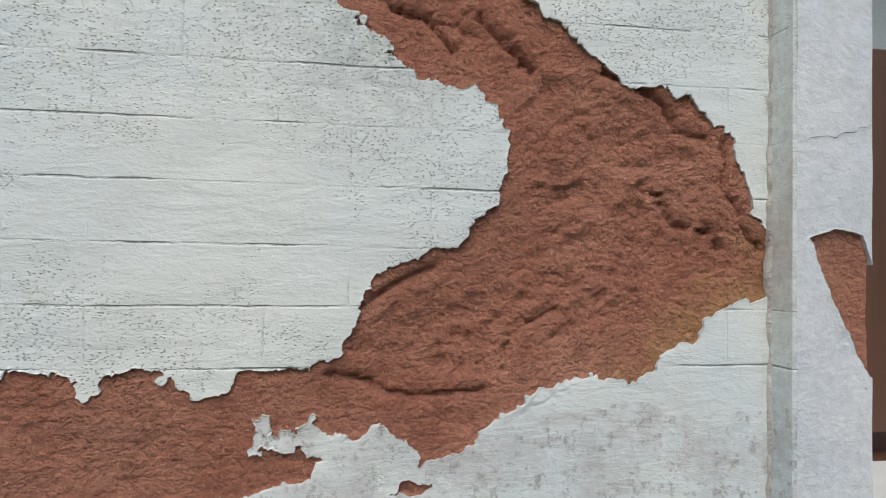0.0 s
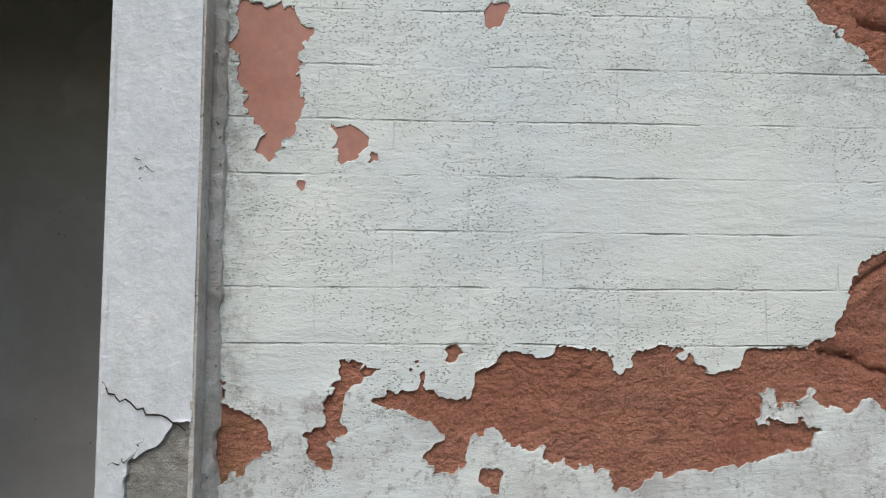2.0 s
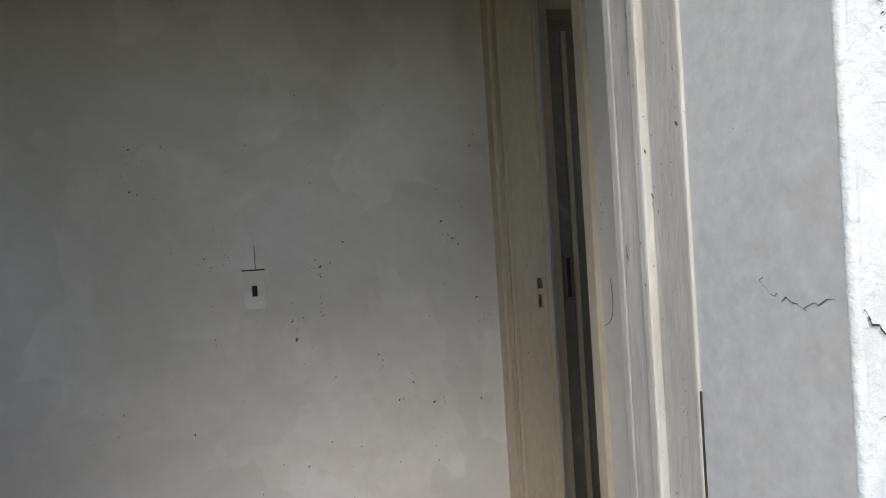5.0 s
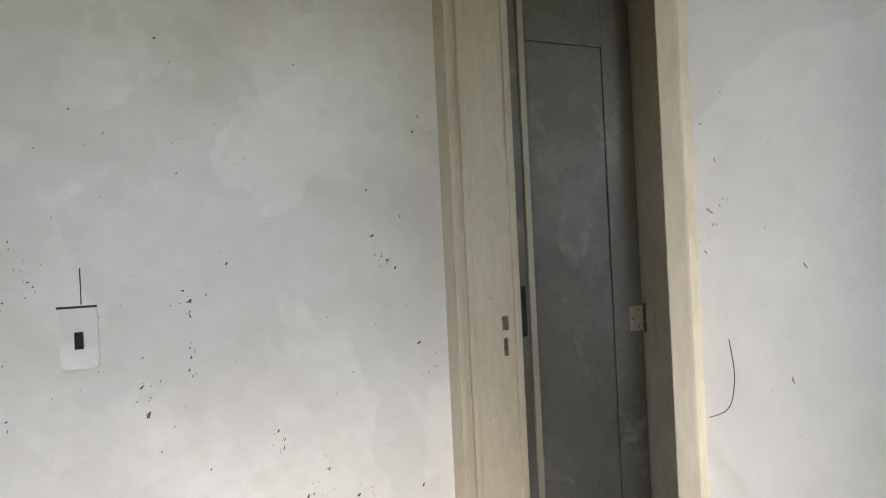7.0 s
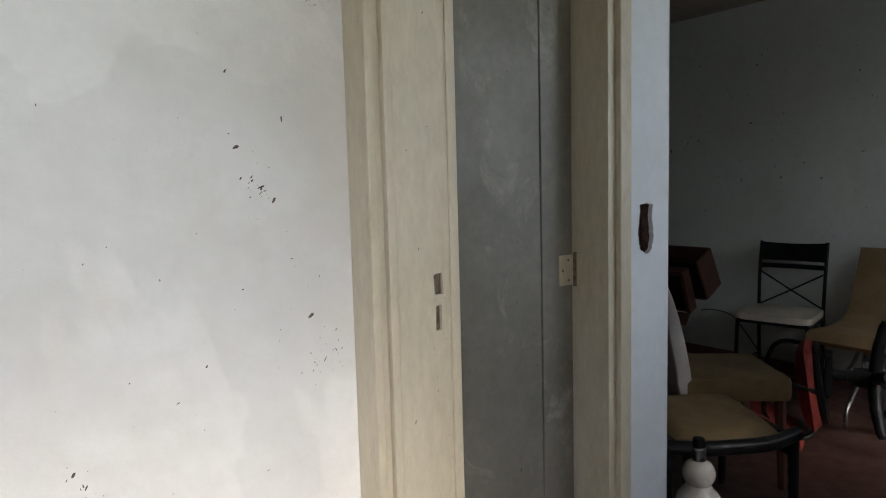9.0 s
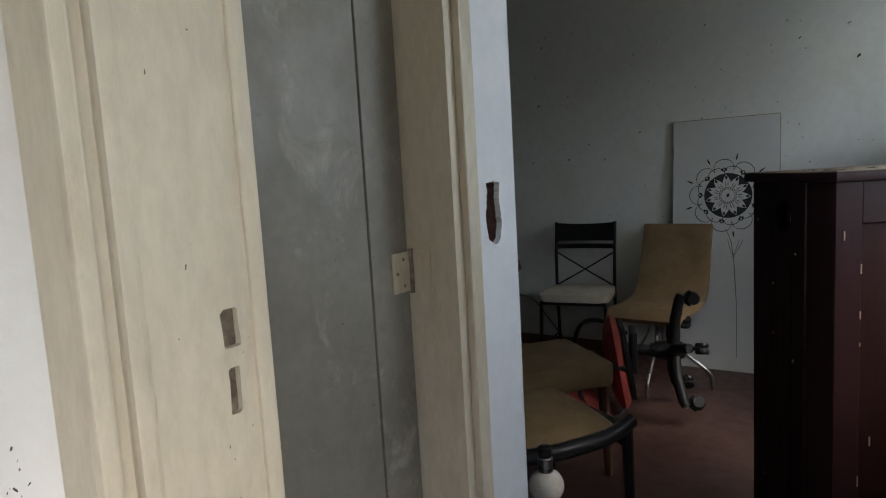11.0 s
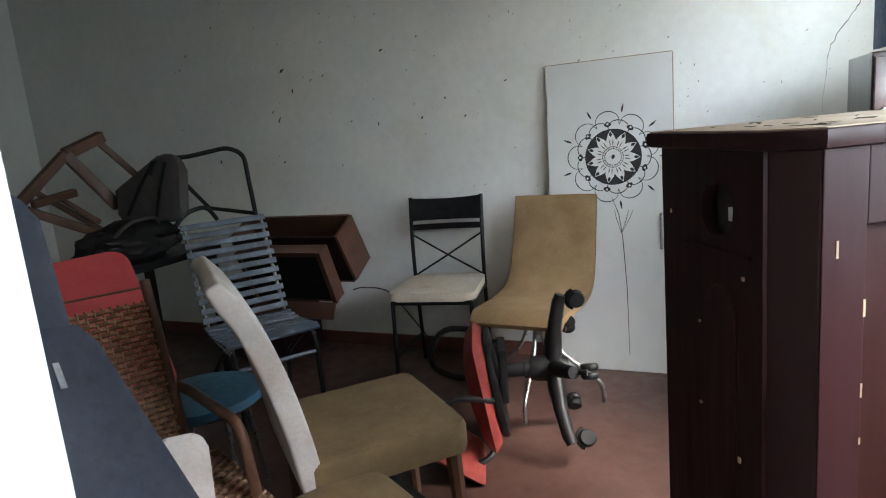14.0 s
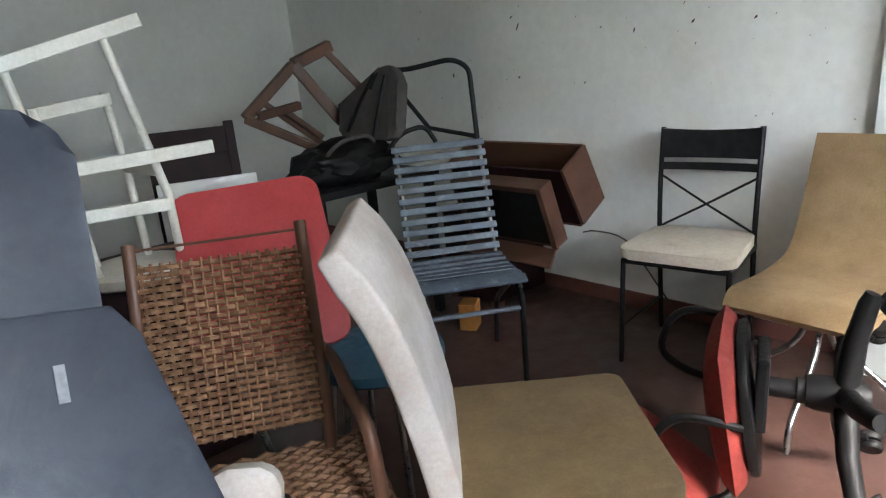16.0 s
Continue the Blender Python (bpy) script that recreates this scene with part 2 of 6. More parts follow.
def raw_clay():
    """Bare red earth, crumbling and cracked, ochre where the lime has mixed in."""
    ma, nt, b = nodes_of("raw_red_clay")
    n = Net(nt)
    x, y, z = n.xyz()
    c = n.mix(n.ramp(n.noise(7, 6, 0.65), (0.35, 0), (0.68, 1)), (0.67, 0.26, 0.16), (0.83, 0.385, 0.25))
    pos = n.math("MAXIMUM", n.math("SUBTRACT", n.math("ADD", x, -0.18 + 1.22), z), n.math("SUBTRACT", n.math("SUBTRACT", -0.50 + 1.16, x), z))
    och = n.ramp(n.math("ADD", pos, n.math("MULTIPLY", n.noise(14, 6, 0.7), 0.4)), (0.34, 0), (0.46, 0.75))
    c = n.mix(n.math("MULTIPLY", och, n.math("LESS_THAN", x, 0.555)), c, (0.68, 0.40, 0.16))
    c = n.mix(n.ramp(n.noise(40, 7, 0.8), (0.48, 0), (0.68, 0.5)), c, (0.38, 0.115, 0.065))
    grit = n.add("ShaderNodeTexVoronoi", Vector=n.co, Scale=150.0, Randomness=1.0).outputs["Distance"]
    c = n.mix(n.math("MULTIPLY", n.ramp(n.noise(90, 3, 0.7), (0.60, 0), (0.66, 1)), n.ramp(grit, (0.14, 0.85), (0.30, 0))), c, (0.80, 0.58, 0.46))
    c = n.mix(0.5, c, n.ramp(n.noise(170, 6, 0.8), (0.36, 0.55), (0.58, 1.0)), "MULTIPLY")
    band = n.math("MULTIPLY", n.ramp(n.noise(6, 5, 0.6, n.add("ShaderNodeMapping", Vector=n.co, Scale=(0.4, 1, 2.0)).outputs[0]), (0.48, 0), (0.64, 0.6)), n.math("LESS_THAN", z, 1.19))
    c = n.mix(band, c, (0.28, 0.14, 0.11))
    bent = n.add("ShaderNodeVectorMath")
    nt.links.new(n.co, bent.inputs[0])
    wander = n.add("ShaderNodeTexNoise", Vector=n.co, Scale=22.0, Detail=5.0, Roughness=0.7)
    wander_less = n.add("ShaderNodeVectorMath")
    wander_less.operation = "SCALE"
    nt.links.new(wander.outputs["Color"], wander_less.inputs[0])
    wander_less.inputs["Scale"].default_value = 0.07
    nt.links.new(wander_less.outputs[0], bent.inputs[1])
    cell = n.add("ShaderNodeTexVoronoi", Vector=bent.outputs[0], Scale=8.5, Randomness=1.0)
    cell.feature = "DISTANCE_TO_EDGE"
    cracks = n.math("MULTIPLY", n.ramp(cell.outputs["Distance"], (0.006, 1), (0.022, 0)), n.ramp(n.noise(7, 4, 0.6), (0.54, 0), (0.60, 1)))
    c = n.mix(n.math("MULTIPLY", cracks, 0.12), c, (0.10, 0.035, 0.022))
    nt.links.new(c, b.inputs["Base Color"])
    b.inputs["Roughness"].default_value = 0.95
    lumps = n.noise(55, 8, 0.72, n.add("ShaderNodeMapping", Vector=n.co, Scale=(0.7, 1, 1.1)).outputs[0], 0.3)
    h = n.math("SUBTRACT", n.math("ADD", lumps, n.math("ADD", n.math("MULTIPLY", n.noise(150, 5, 0.75), 0.55), n.math("MULTIPLY", n.noise(420, 3, 0.7), 0.22))), n.math("ADD", n.math("MULTIPLY", grit, 0.3), n.math("MULTIPLY", cracks, 0.2)))
    n.bump(b, h, 1.0, 0.024)
    return ma


def wall_paint(name, dark, light, stain, relief=0.35, patches=0.0):
    """Old emulsion on uneven plaster, with damp clouds and small scuffs."""
    ma, nt, b = nodes_of(name)
    n = Net(nt)
    c = n.mix(n.ramp(n.noise(1.4, 6, 0.6, distort=0.5), (0.35, 0), (0.66, 1)), dark, light)
    c = n.mix(n.ramp(n.noise(3.2, 9, 0.7, distort=0.8), (0.56, 0), (0.74, 0.6)), c, stain)
    c = n.mix(0.5, c, n.ramp(n.noise(22, 6, 0.7), (0.3, 0.82), (0.7, 1.0)), "MULTIPLY")
    c = n.mix(n.ramp(n.noise(95, 3, 0.65), (0.745, 0), (0.77, 0.6)), c, (0.16, 0.12, 0.09))
    if patches:
        c = n.mix(n.ramp(n.noise(1.9, 4, 0.55, distort=0.4), (0.485, patches), (0.497, 0)), c, (0.52, 0.50, 0.46))
        c = n.mix(n.ramp(n.noise(3.1, 4, 0.6), (0.60, 0), (0.612, patches)), c, (0.62, 0.57, 0.53))
    nt.links.new(c, b.inputs["Base Color"])
    b.inputs["Roughness"].default_value = 0.7
    n.bump(b, n.math("ADD", n.noise(9, 5), n.math("MULTIPLY", n.noise(80, 5, 0.7), 0.4)), relief, 0.004)
    return ma


M_PAINT = facade_paint()
M_CLAY = raw_clay()
M_SALMON = surface("salmon_underpaint", (0.42, 0.19, 0.14), (0.50, 0.25, 0.19), 12, 90, 0.8, 0.3, 0.001)
M_PIER = surface("bluish_white_render", (0.64, 0.69, 0.73), (0.78, 0.80, 0.80), 5, 75, 0.7, 0.7, 0.004, stain=(0.56, 0.57, 0.54), spots=0.30)
M_CEMENT = surface("pitted_grey_cement", (0.26, 0.24, 0.20), (0.52, 0.50, 0.45), 60, 210, 0.95, 1.0, 0.006)
M_COVE = surface("stained_mortar", (0.46, 0.42, 0.37), (0.70, 0.68, 0.64), 22, 120, 0.95, 0.9, 0.005, stain=(0.30, 0.23, 0.18), spots=0.36)
M_JAMB = surface("grey_white_jamb_paint", (0.62, 0.63, 0.64), (0.72, 0.72, 0.71), 3, 45, 0.6, 0.35, 0.003, stain=(0.55, 0.50, 0.46), spots=0.27)
M_OLDWOOD = surface("peeling_cream_wood_paint", (0.46, 0.44, 0.40), (0.64, 0.63, 0.60), 14, 70, 0.65, 0.7, 0.003, stain=(0.36, 0.31, 0.26), spots=0.33, stretch=(1, 1, 0.25))
M_BEIGE = surface("beige_gloss_paint", (0.51, 0.44, 0.318), (0.62, 0.55, 0.42), 5, 60, 0.45, 0.25, 0.0015, stain=(0.40, 0.32, 0.21), stretch=(1, 1, 0.35))
M_LEAF = surface("dull_grey_green_gloss_paint", (0.162, 0.147, 0.116), (0.232, 0.212, 0.174), 4, 45, 0.5, 0.25, 0.0015, stain=(0.33, 0.31, 0.26), spots=0.26)
M_PORCH = wall_paint("dingy_white_wall", (0.61, 0.575, 0.515), (0.79, 0.765, 0.725), (0.61, 0.555, 0.46), 0.35, 0.32)
M_ROOM = wall_paint("cool_white_room_wall", (0.74, 0.755, 0.73), (0.81, 0.825, 0.80), (0.70, 0.69, 0.61), 0.25)
M_STUB = wall_paint("white_wall_end_paint", (0.63, 0.645, 0.67), (0.71, 0.72, 0.735), (0.60, 0.60, 0.60), 0.3)
M_FLECK = surface("brown_fly_dirt", (0.055, 0.042, 0.032), (0.15, 0.11, 0.08), 40, 200, 0.95)
M_SCUFF = surface("pale_brown_scuff", (0.30, 0.22, 0.15), (0.48, 0.38, 0.28), 40, 200, 0.95)
# black for real dirt and for shade drawn in gaps and holes
M_DIRT_SHADE = surface("black_dirt_and_gap_shade", (0.02, 0.017, 0.014), (0.05, 0.04, 0.03), 30, 200, 0.95)
M_FLOOR = surface("worn_red_cement", (0.048, 0.022, 0.017), (0.090, 0.046, 0.037), 2.2, 35, 0.42, 0.25, 0.002, stain=(0.10, 0.055, 0.045))
M_GROUND = surface("grass_and_earth", (0.048, 0.060, 0.022), (0.090, 0.098, 0.038), 0.8, 18, 0.95, 0.8, 0.02)
# green-brown of the added wall that blocks low sky
M_SKYBLOCK = surface("green_brown_sky_block", (0.055, 0.065, 0.024), (0.115, 0.115, 0.05), 1.5, 30, 0.95, 0.8, 0.01)
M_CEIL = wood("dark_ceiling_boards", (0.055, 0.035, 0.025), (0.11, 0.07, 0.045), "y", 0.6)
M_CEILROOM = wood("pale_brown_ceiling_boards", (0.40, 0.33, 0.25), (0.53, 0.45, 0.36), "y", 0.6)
M_BROKEN = surface("dark_broken_plaster", (0.05, 0.03, 0.026), (0.22, 0.11, 0.085), 45, 160, 0.95, 0.8, 0.004)
M_SKIRT = surface("dark_red_skirting", (0.12, 0.045, 0.035), (0.20, 0.08, 0.06), 6, 70, 0.5)
M_IRON = surface("rusty_iron", (0.12, 0.08, 0.06), (0.30, 0.24, 0.18), 60, 200, 0.6, 0.4, 0.001, 0.6)

# outlines of the broken patches on the facade: x and height
CLAY_TOP = [(0.050, 1.630), (0.093, 1.596), (0.136, 1.550), (0.198, 1.545), (0.223, 1.524), (0.238, 1.497), (0.228, 1.425), (0.194, 1.390), (0.182, 1.369), (0.151, 1.368), (0.109, 1.346), (0.092, 1.337), (0.072, 1.284), (0.061, 1.260), (0.023, 1.240), (-0.039, 1.240), (-0.055, 1.217), (-0.082, 1.208), (-0.110, 1.232), (-0.118, 1.226), (-0.126, 1.238), (-0.174, 1.239), (-0.189, 1.208), (-0.198, 1.233), (-0.236, 1.240), (-0.251, 1.239), (-0.286, 1.227), (-0.321, 1.237), (-0.357, 1.206), (-0.367, 1.176), (-0.399, 1.185), (-0.415, 1.204), (-0.425, 1.189), (-0.444, 1.193)]
CLAY_LOW = [(-0.434, 1.172), (-0.406, 1.154), (-0.393, 1.138), (-0.409, 1.120), (-0.400, 1.098), (-0.375, 1.094), (-0.355, 1.137), (-0.330, 1.146), (-0.311, 1.127), (-0.276, 1.129), (-0.273, 1.110), (-0.206, 1.102), (-0.197, 1.080), (-0.152, 1.093), (-0.049, 1.107), (0.029, 1.127), (0.043, 1.145), (0.018, 1.159), (-0.029, 1.157), (-0.026, 1.186), (-0.013, 1.192)]
CLAY_RIGHT = [(-0.009, 1.174), (0.013, 1.176), (0.030, 1.190), (0.048, 1.175), (0.089, 1.165), (0.097, 1.180), (0.130, 1.170), (0.146, 1.137), (0.210, 1.160), (0.222, 1.177), (0.259, 1.210), (0.288, 1.216), (0.294, 1.227), (0.343, 1.229), (0.383, 1.221), (0.416, 1.236), (0.423, 1.255), (0.461, 1.271), (0.467, 1.297), (0.538, 1.317), (0.550, 1.330), (0.568, 1.360), (0.563, 1.406), (0.545, 1.402), (0.530, 1.418), (0.512, 1.473), (0.508, 1.500), (0.459, 1.533), (0.449, 1.549), (0.400, 1.556), (0.366, 1.561), (0.319, 1.599), (0.260, 1.646), (0.234, 1.682), (0.026, 1.664)]
CLAY_SPOT = [(-0.505, 1.222), (-0.488, 1.221), (-0.487, 1.212), (-0.462, 1.213), (-0.482, 1.202), (-0.493, 1.191), (-0.503, 1.182), (-0.504, 1.16), (-0.499, 1.146), (-0.52, 1.13), (-0.517, 1.105), (-0.523, 1.101), (-0.535, 1.123), (-0.551, 1.145), (-0.522, 1.155), (-0.522, 1.176), (-0.513, 1.191), (-0.507, 1.207)]
CLAY_CORNER = [(-0.65, 1.233), (-0.643, 1.209), (-0.633, 1.197), (-0.632, 1.177), (-0.603, 1.166), (-0.581, 1.142), (-0.587, 1.123), (-0.605, 1.114), (-0.614, 1.1), (-0.629, 1.098), (-0.642, 1.085), (-0.662, 1.081), (-0.667, 1.16), (-0.662, 1.216)]
CLAY_LOW_SPOT_A = [(-0.349, 1.106), (-0.324, 1.096), (-0.331, 1.078), (-0.350, 1.087)]
CLAY_FLECK_A = [(-0.387, 1.240), (-0.376, 1.243), (-0.372, 1.234), (-0.384, 1.228)]
CLAY_FLECK_B = [(-0.421, 1.215), (-0.412, 1.217), (-0.410, 1.197), (-0.424, 1.194)]
CLAY_FLECK_C = [(-0.474, 1.178), (-0.462, 1.190), (-0.451, 1.193), (-0.442, 1.178), (-0.45, 1.169), (-0.466, 1.169)]
CLAY_OCHRE = [(-0.139, 1.008), (-0.113, 1.020), (-0.099, 1.011), (-0.130, 0.972), (-0.170, 0.976)]
CLAY_LOW_SPOT_B = [(0.108, 1.106), (0.128, 1.120), (0.167, 1.116), (0.143, 1.105)]
SALMON_BIG = [(-0.628, 1.628), (-0.578, 1.630), (-0.548, 1.599), (-0.558, 1.568), (-0.554, 1.531), (-0.561, 1.484), (-0.577, 1.471), (-0.590, 1.448), (-0.603, 1.458), (-0.603, 1.485), (-0.618, 1.498), (-0.617, 1.522), (-0.630, 1.570), (-0.646, 1.577), (-0.632, 1.590)]
SALMON_MID = [(-0.515, 1.486), (-0.492, 1.491), (-0.482, 1.476), (-0.492, 1.449), (-0.505, 1.446), (-0.515, 1.463)]
SALMON_HOOK = [(-0.483, 1.450), (-0.469, 1.457), (-0.457, 1.445), (-0.469, 1.449), (-0.482, 1.442)]
SALMON_DOT = [(-0.556, 1.420), (-0.550, 1.423), (-0.546, 1.417), (-0.551, 1.413)]
SALMON_TOP = [(-0.341, 1.633), (-0.320, 1.635), (-0.328, 1.619), (-0.342, 1.607), (-0.346, 1.619)]
SALMON_EDGE = [(-0.598, 1.682), (-0.587, 1.672), (-0.578, 1.637), (-0.595, 1.634), (-0.602, 1.655)]
PIER_CLAY = [(0.572, 1.388), (0.603, 1.398), (0.638, 1.392), (0.652, 1.352), (0.660, 1.250), (0.660, 1.219), (0.638, 1.244), (0.618, 1.276), (0.596, 1.325), (0.579, 1.366)]
PIER_CEMENT = [(-0.672, 1.163), (-0.651, 1.165), (-0.648, 0.930), (-0.722, 0.930), (-0.728, 1.060), (-0.716, 1.126), (-0.692, 1.138)]

# deep cracks in the bare clay: x and height
CLAY_CRACKS = [
    [(0.349, 1.574), (0.408, 1.549), (0.418, 1.538), (0.436, 1.509), (0.472, 1.501)],
    [(0.493, 1.498), (0.499, 1.469), (0.495, 1.445), (0.515, 1.419), (0.522, 1.396), (0.544, 1.373)],
    [(0.395, 1.445), (0.419, 1.436), (0.437, 1.40), (0.472, 1.398), (0.497, 1.375)],
    [(0.237, 1.236), (0.24, 1.264), (0.263, 1.286), (0.298, 1.305)],
    [(0.105, 1.631), (0.149, 1.615), (0.175, 1.585)], [(0.206, 1.629), (0.239, 1.593), (0.265, 1.569)],
    [(0.046, 1.234), (0.082, 1.227), (0.131, 1.209), (0.212, 1.214)], [(0.081, 1.306), (0.117, 1.331), (0.16, 1.35)]]

# ---------------------------------------------------------------- facade
def inside_of(px, pz, poly):
    """Signed distance to a closed outline, positive inside."""
    ins = np.zeros(px.shape, bool)
    best = np.full(px.shape, 9.0)
    for (ax, az), (bx, bz) in zip(poly, poly[1:] + poly[:1]):
        cross = (az > pz) != (bz > pz)
        ins ^= cross & (px < (bx - ax) * (pz - az) / (bz - az + 1e-12) + ax)
        ex, ez = bx - ax, bz - az
        u = np.clip(((px - ax) * ex + (pz - az) * ez) / (ex * ex + ez * ez + 1e-12), 0, 1)
        best = np.minimum(best, np.hypot(px - ax - u * ex, pz - az - u * ez))
    return np.where(ins, best, -best)


def ragged(px, pz, size):
    return np.array([size * (noise.noise((x * 38, z * 38, 3.1)) + 0.75 * noise.noise((x * 105, z * 105, 7.7)) + 0.5 * noise.noise((x * 240, z * 240, 1.7))) for x, z in zip(px.ravel(), pz.ravel())]).reshape(px.shape)


def peeled_sheet(bm, x0, x1, z0, z1, step, polys, front, thick, rag=0.005, swell=0.002):
    """A skin of paint or render facing -y, holed by the outlines, its broken rim turned back by its thickness."""
    nx, nz = max(2, round((x1 - x0) / step)), max(2, round((z1 - z0) / step))
    gx, gz = np.meshgrid(np.linspace(x0, x1, nx + 1), np.linspace(z0, z1, nz + 1), indexing="ij")
    hole = np.full(gx.shape, -9.0)
    for p in polys:
        hole = np.maximum(hole, inside_of(gx, gz, p))
    hole = hole + ragged(gx, gz, rag)
    made, cut = {}, {}

    def corner(i, j):
        if (i, j) not in made:
            x, z = gx[i, j], gz[i, j]
            made[i, j] = bm.verts.new((x, front - swell * noise.noise((x * 14, z * 14, 0)) - 0.004 * max(0.0, 1 + hole[i, j] / 0.012) * max(0.0, noise.noise((x * 22, z * 22, 9))), z))
        return made[i, j]

    def edge(a, b):
        k = (a, b) if a < b else (b, a)
        if k not in cut:
            u = hole[k[0]] / (hole[k[0]] - hole[k[1]])
            x, z = gx[k[0]] + u * (gx[k[1]] - gx[k[0]]), gz[k[0]] + u * (gz[k[1]] - gz[k[0]])
            lift = 0.004 * max(0.0, noise.noise((x * 22, z * 22, 9)))
            cut[k] = (bm.verts.new((x, front - lift, z)), bm.verts.new((x, front + thick, z)))
        return cut[k]

    for i in range(nx):
        for j in range(nz):
            quad = ((i, j), (i + 1, j), (i + 1, j + 1), (i, j + 1))
            solid = [hole[q] < 0 for q in quad]
            if all(solid):
                bm.faces.new([corner(*q) for q in quad])
                continue
            if not any(solid):
                continue
            for tri in ((quad[0], quad[1], quad[2]), (quad[0], quad[2], quad[3])):
                ring, rim = [], []
                for a, b in zip(tri, tri[1:] + tri[:1]):
                    if hole[a] < 0:
                        ring.append(corner(*a))
                    if (hole[a] < 0) != (hole[b] < 0):
                        e = edge(a, b)
                        ring.append(e[0])
                        rim.append(e)
                if len(ring) > 2:
                    bm.faces.new(ring)
                if len(rim) == 2:
                    bm.faces.new((rim[0][0], rim[1][0], rim[1][1], rim[0][1]))
    return bm


def clay_bed(bm, x0, x1, z0, z1, step, polys, front, deep):
    """The bare core behind the skin, hollowed most in the middle of each outline."""
    nx, nz = round((x1 - x0) / step), round((z1 - z0) / step)
    gx, gz = np.meshgrid(np.linspace(x0, x1, nx + 1), np.linspace(z0, z1, nz + 1), indexing="ij")
    d = np.full(gx.shape, -9.0)
    for p in polys:
        d = np.maximum(d, inside_of(gx, gz, p))
    wob = ragged(gx, gz, 0.004)
    rift = np.full(gx.shape, 9.0)
    for line in CLAY_CRACKS:
        for (ax, az), (bx, bz) in zip(line, line[1:]):
            ex, ez = bx - ax, bz - az
            u = np.clip(((gx - ax) * ex + (gz - az) * ez) / (ex * ex + ez * ez), 0, 1)
            rift = np.minimum(rift, np.hypot(gx - ax - u * ex + wob, gz - az - u * ez + wob))
    vs = {}
    for i in range(nx + 1):
        for j in range(nz + 1):
            x, z = gx[i, j], gz[i, j]
            k = min(1.0, max(0.0, (d[i, j] + 0.012) / 0.08))
            big = min(1.0, max(0.0, (x + 0.02) / 0.10))
            h = 0.0025 + deep * k * (0.1 + 0.9 * big)
            p = Vector((x * 26, z * 38, 2.0))
            h += k * (0.0032 * noise.noise(p) + 0.0030 * noise.noise(p * 2.3) + 0.0030 * noise.noise(p * 4.6))
            q = Vector((x * 9 + z * 5, z * 13 - x * 6, 5.0))
            q += 0.55 * noise.noise_vector(q * 1.3) + 0.2 * noise.noise_vector(q * 4.0)
            near = noise.voronoi(q)[0]
            seam = max(0.0, 1 - (near[1] - near[0]) / 0.13)
            chip = noise.voronoi(Vector((x * 55, z * 75, 1.0)) + 0.5 * noise.noise_vector(p * 2))[0][0]
            h += k * big * (0.005 * seam * max(0.0, min(1.0, 0.4 + 2.2 * noise.noise(q * 0.7))) + 0.010 * noise.noise(q * 0.6)) + k * 0.0045 * chip
            h += 0.009 * max(0.0, 1 - rift[i, j] / 0.0042) - 0.003 * max(0.0, 1 - abs(rift[i, j] - 0.014) / 0.011)
            vs[i, j] = bm.verts.new((x, front + max(0.003, h), z))
    for i in range(nx):
        for j in range(nz):
            bm.faces.new((vs[i, j], vs[i + 1, j], vs[i + 1, j + 1], vs[i, j + 1]))
    return bm


FRONT, PIER, INNER = 1.247, 1.208, 1.65
CLAY = [CLAY_TOP + CLAY_LOW + CLAY_RIGHT, CLAY_SPOT, CLAY_CORNER, CLAY_LOW_SPOT_A, CLAY_LOW_SPOT_B, CLAY_FLECK_A, CLAY_FLECK_B, CLAY_FLECK_C, CLAY_OCHRE]
SALMON = [SALMON_BIG, SALMON_MID, SALMON_HOOK, SALMON_DOT, SALMON_TOP, SALMON_EDGE]
SKIN = (-0.655, 0.555, 0.95, 1.72)
wall = setting("wall_facade", boxes(
    (-4.0, -1.95, 1.29, 1.55, -0.06, 2.9), (-1.95, -0.745, 1.29, 1.55, 2.12, 2.9), (-0.745, 0.64, 1.29, 1.55, -0.06, 2.9), (-0.60, 0.64, 1.55, INNER, -0.06, 2.9),
    (0.64, 1.50, 1.29, INNER, -0.06, 1.06), (0.64, 1.50, 1.29, INNER, 2.12, 2.9), (1.50, 1.62, 1.29, INNER, -0.06, 2.9), (1.62, 2.64, 1.29, INNER, -0.06, 1.19), (1.62, 2.64, 1.29, INNER, 2.0, 2.9), (2.64, 3.45, 1.29, INNER, -0.06, 2.9)), M_ROOM,
    "thick old earth wall, white paint on its room side", "wall")
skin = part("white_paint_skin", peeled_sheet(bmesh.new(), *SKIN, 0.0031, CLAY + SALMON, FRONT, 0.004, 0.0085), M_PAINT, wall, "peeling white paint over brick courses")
part("bare_clay", clay_bed(bmesh.new(), -0.665, 0.60, 0.95, 1.72, 0.0036, CLAY, FRONT, 0.011), M_CLAY, wall, "bare crumbling red clay", True)
bm = bmesh.new()
for x0, x1, z0, z1 in ((-0.66, -0.535, 1.43, 1.72), (-0.525, -0.45, 1.43, 1.50), (-0.565, -0.535, 1.40, 1.43), (-0.36, -0.31, 1.59, 1.65)):
    box(bm, x0, x1, FRONT + 0.0012, FRONT + 0.0022, z0, z1)
part("salmon_underpaint", bm, M_SALMON, wall, "flat salmon paint showing where the white has flaked")
part("white_paint_field", boxes((-0.655, 0.555, FRONT, 1.29, -0.06, 0.95), (-0.655, 0.555, FRONT, 1.29, 1.72, 2.9)), M_PAINT, wall)
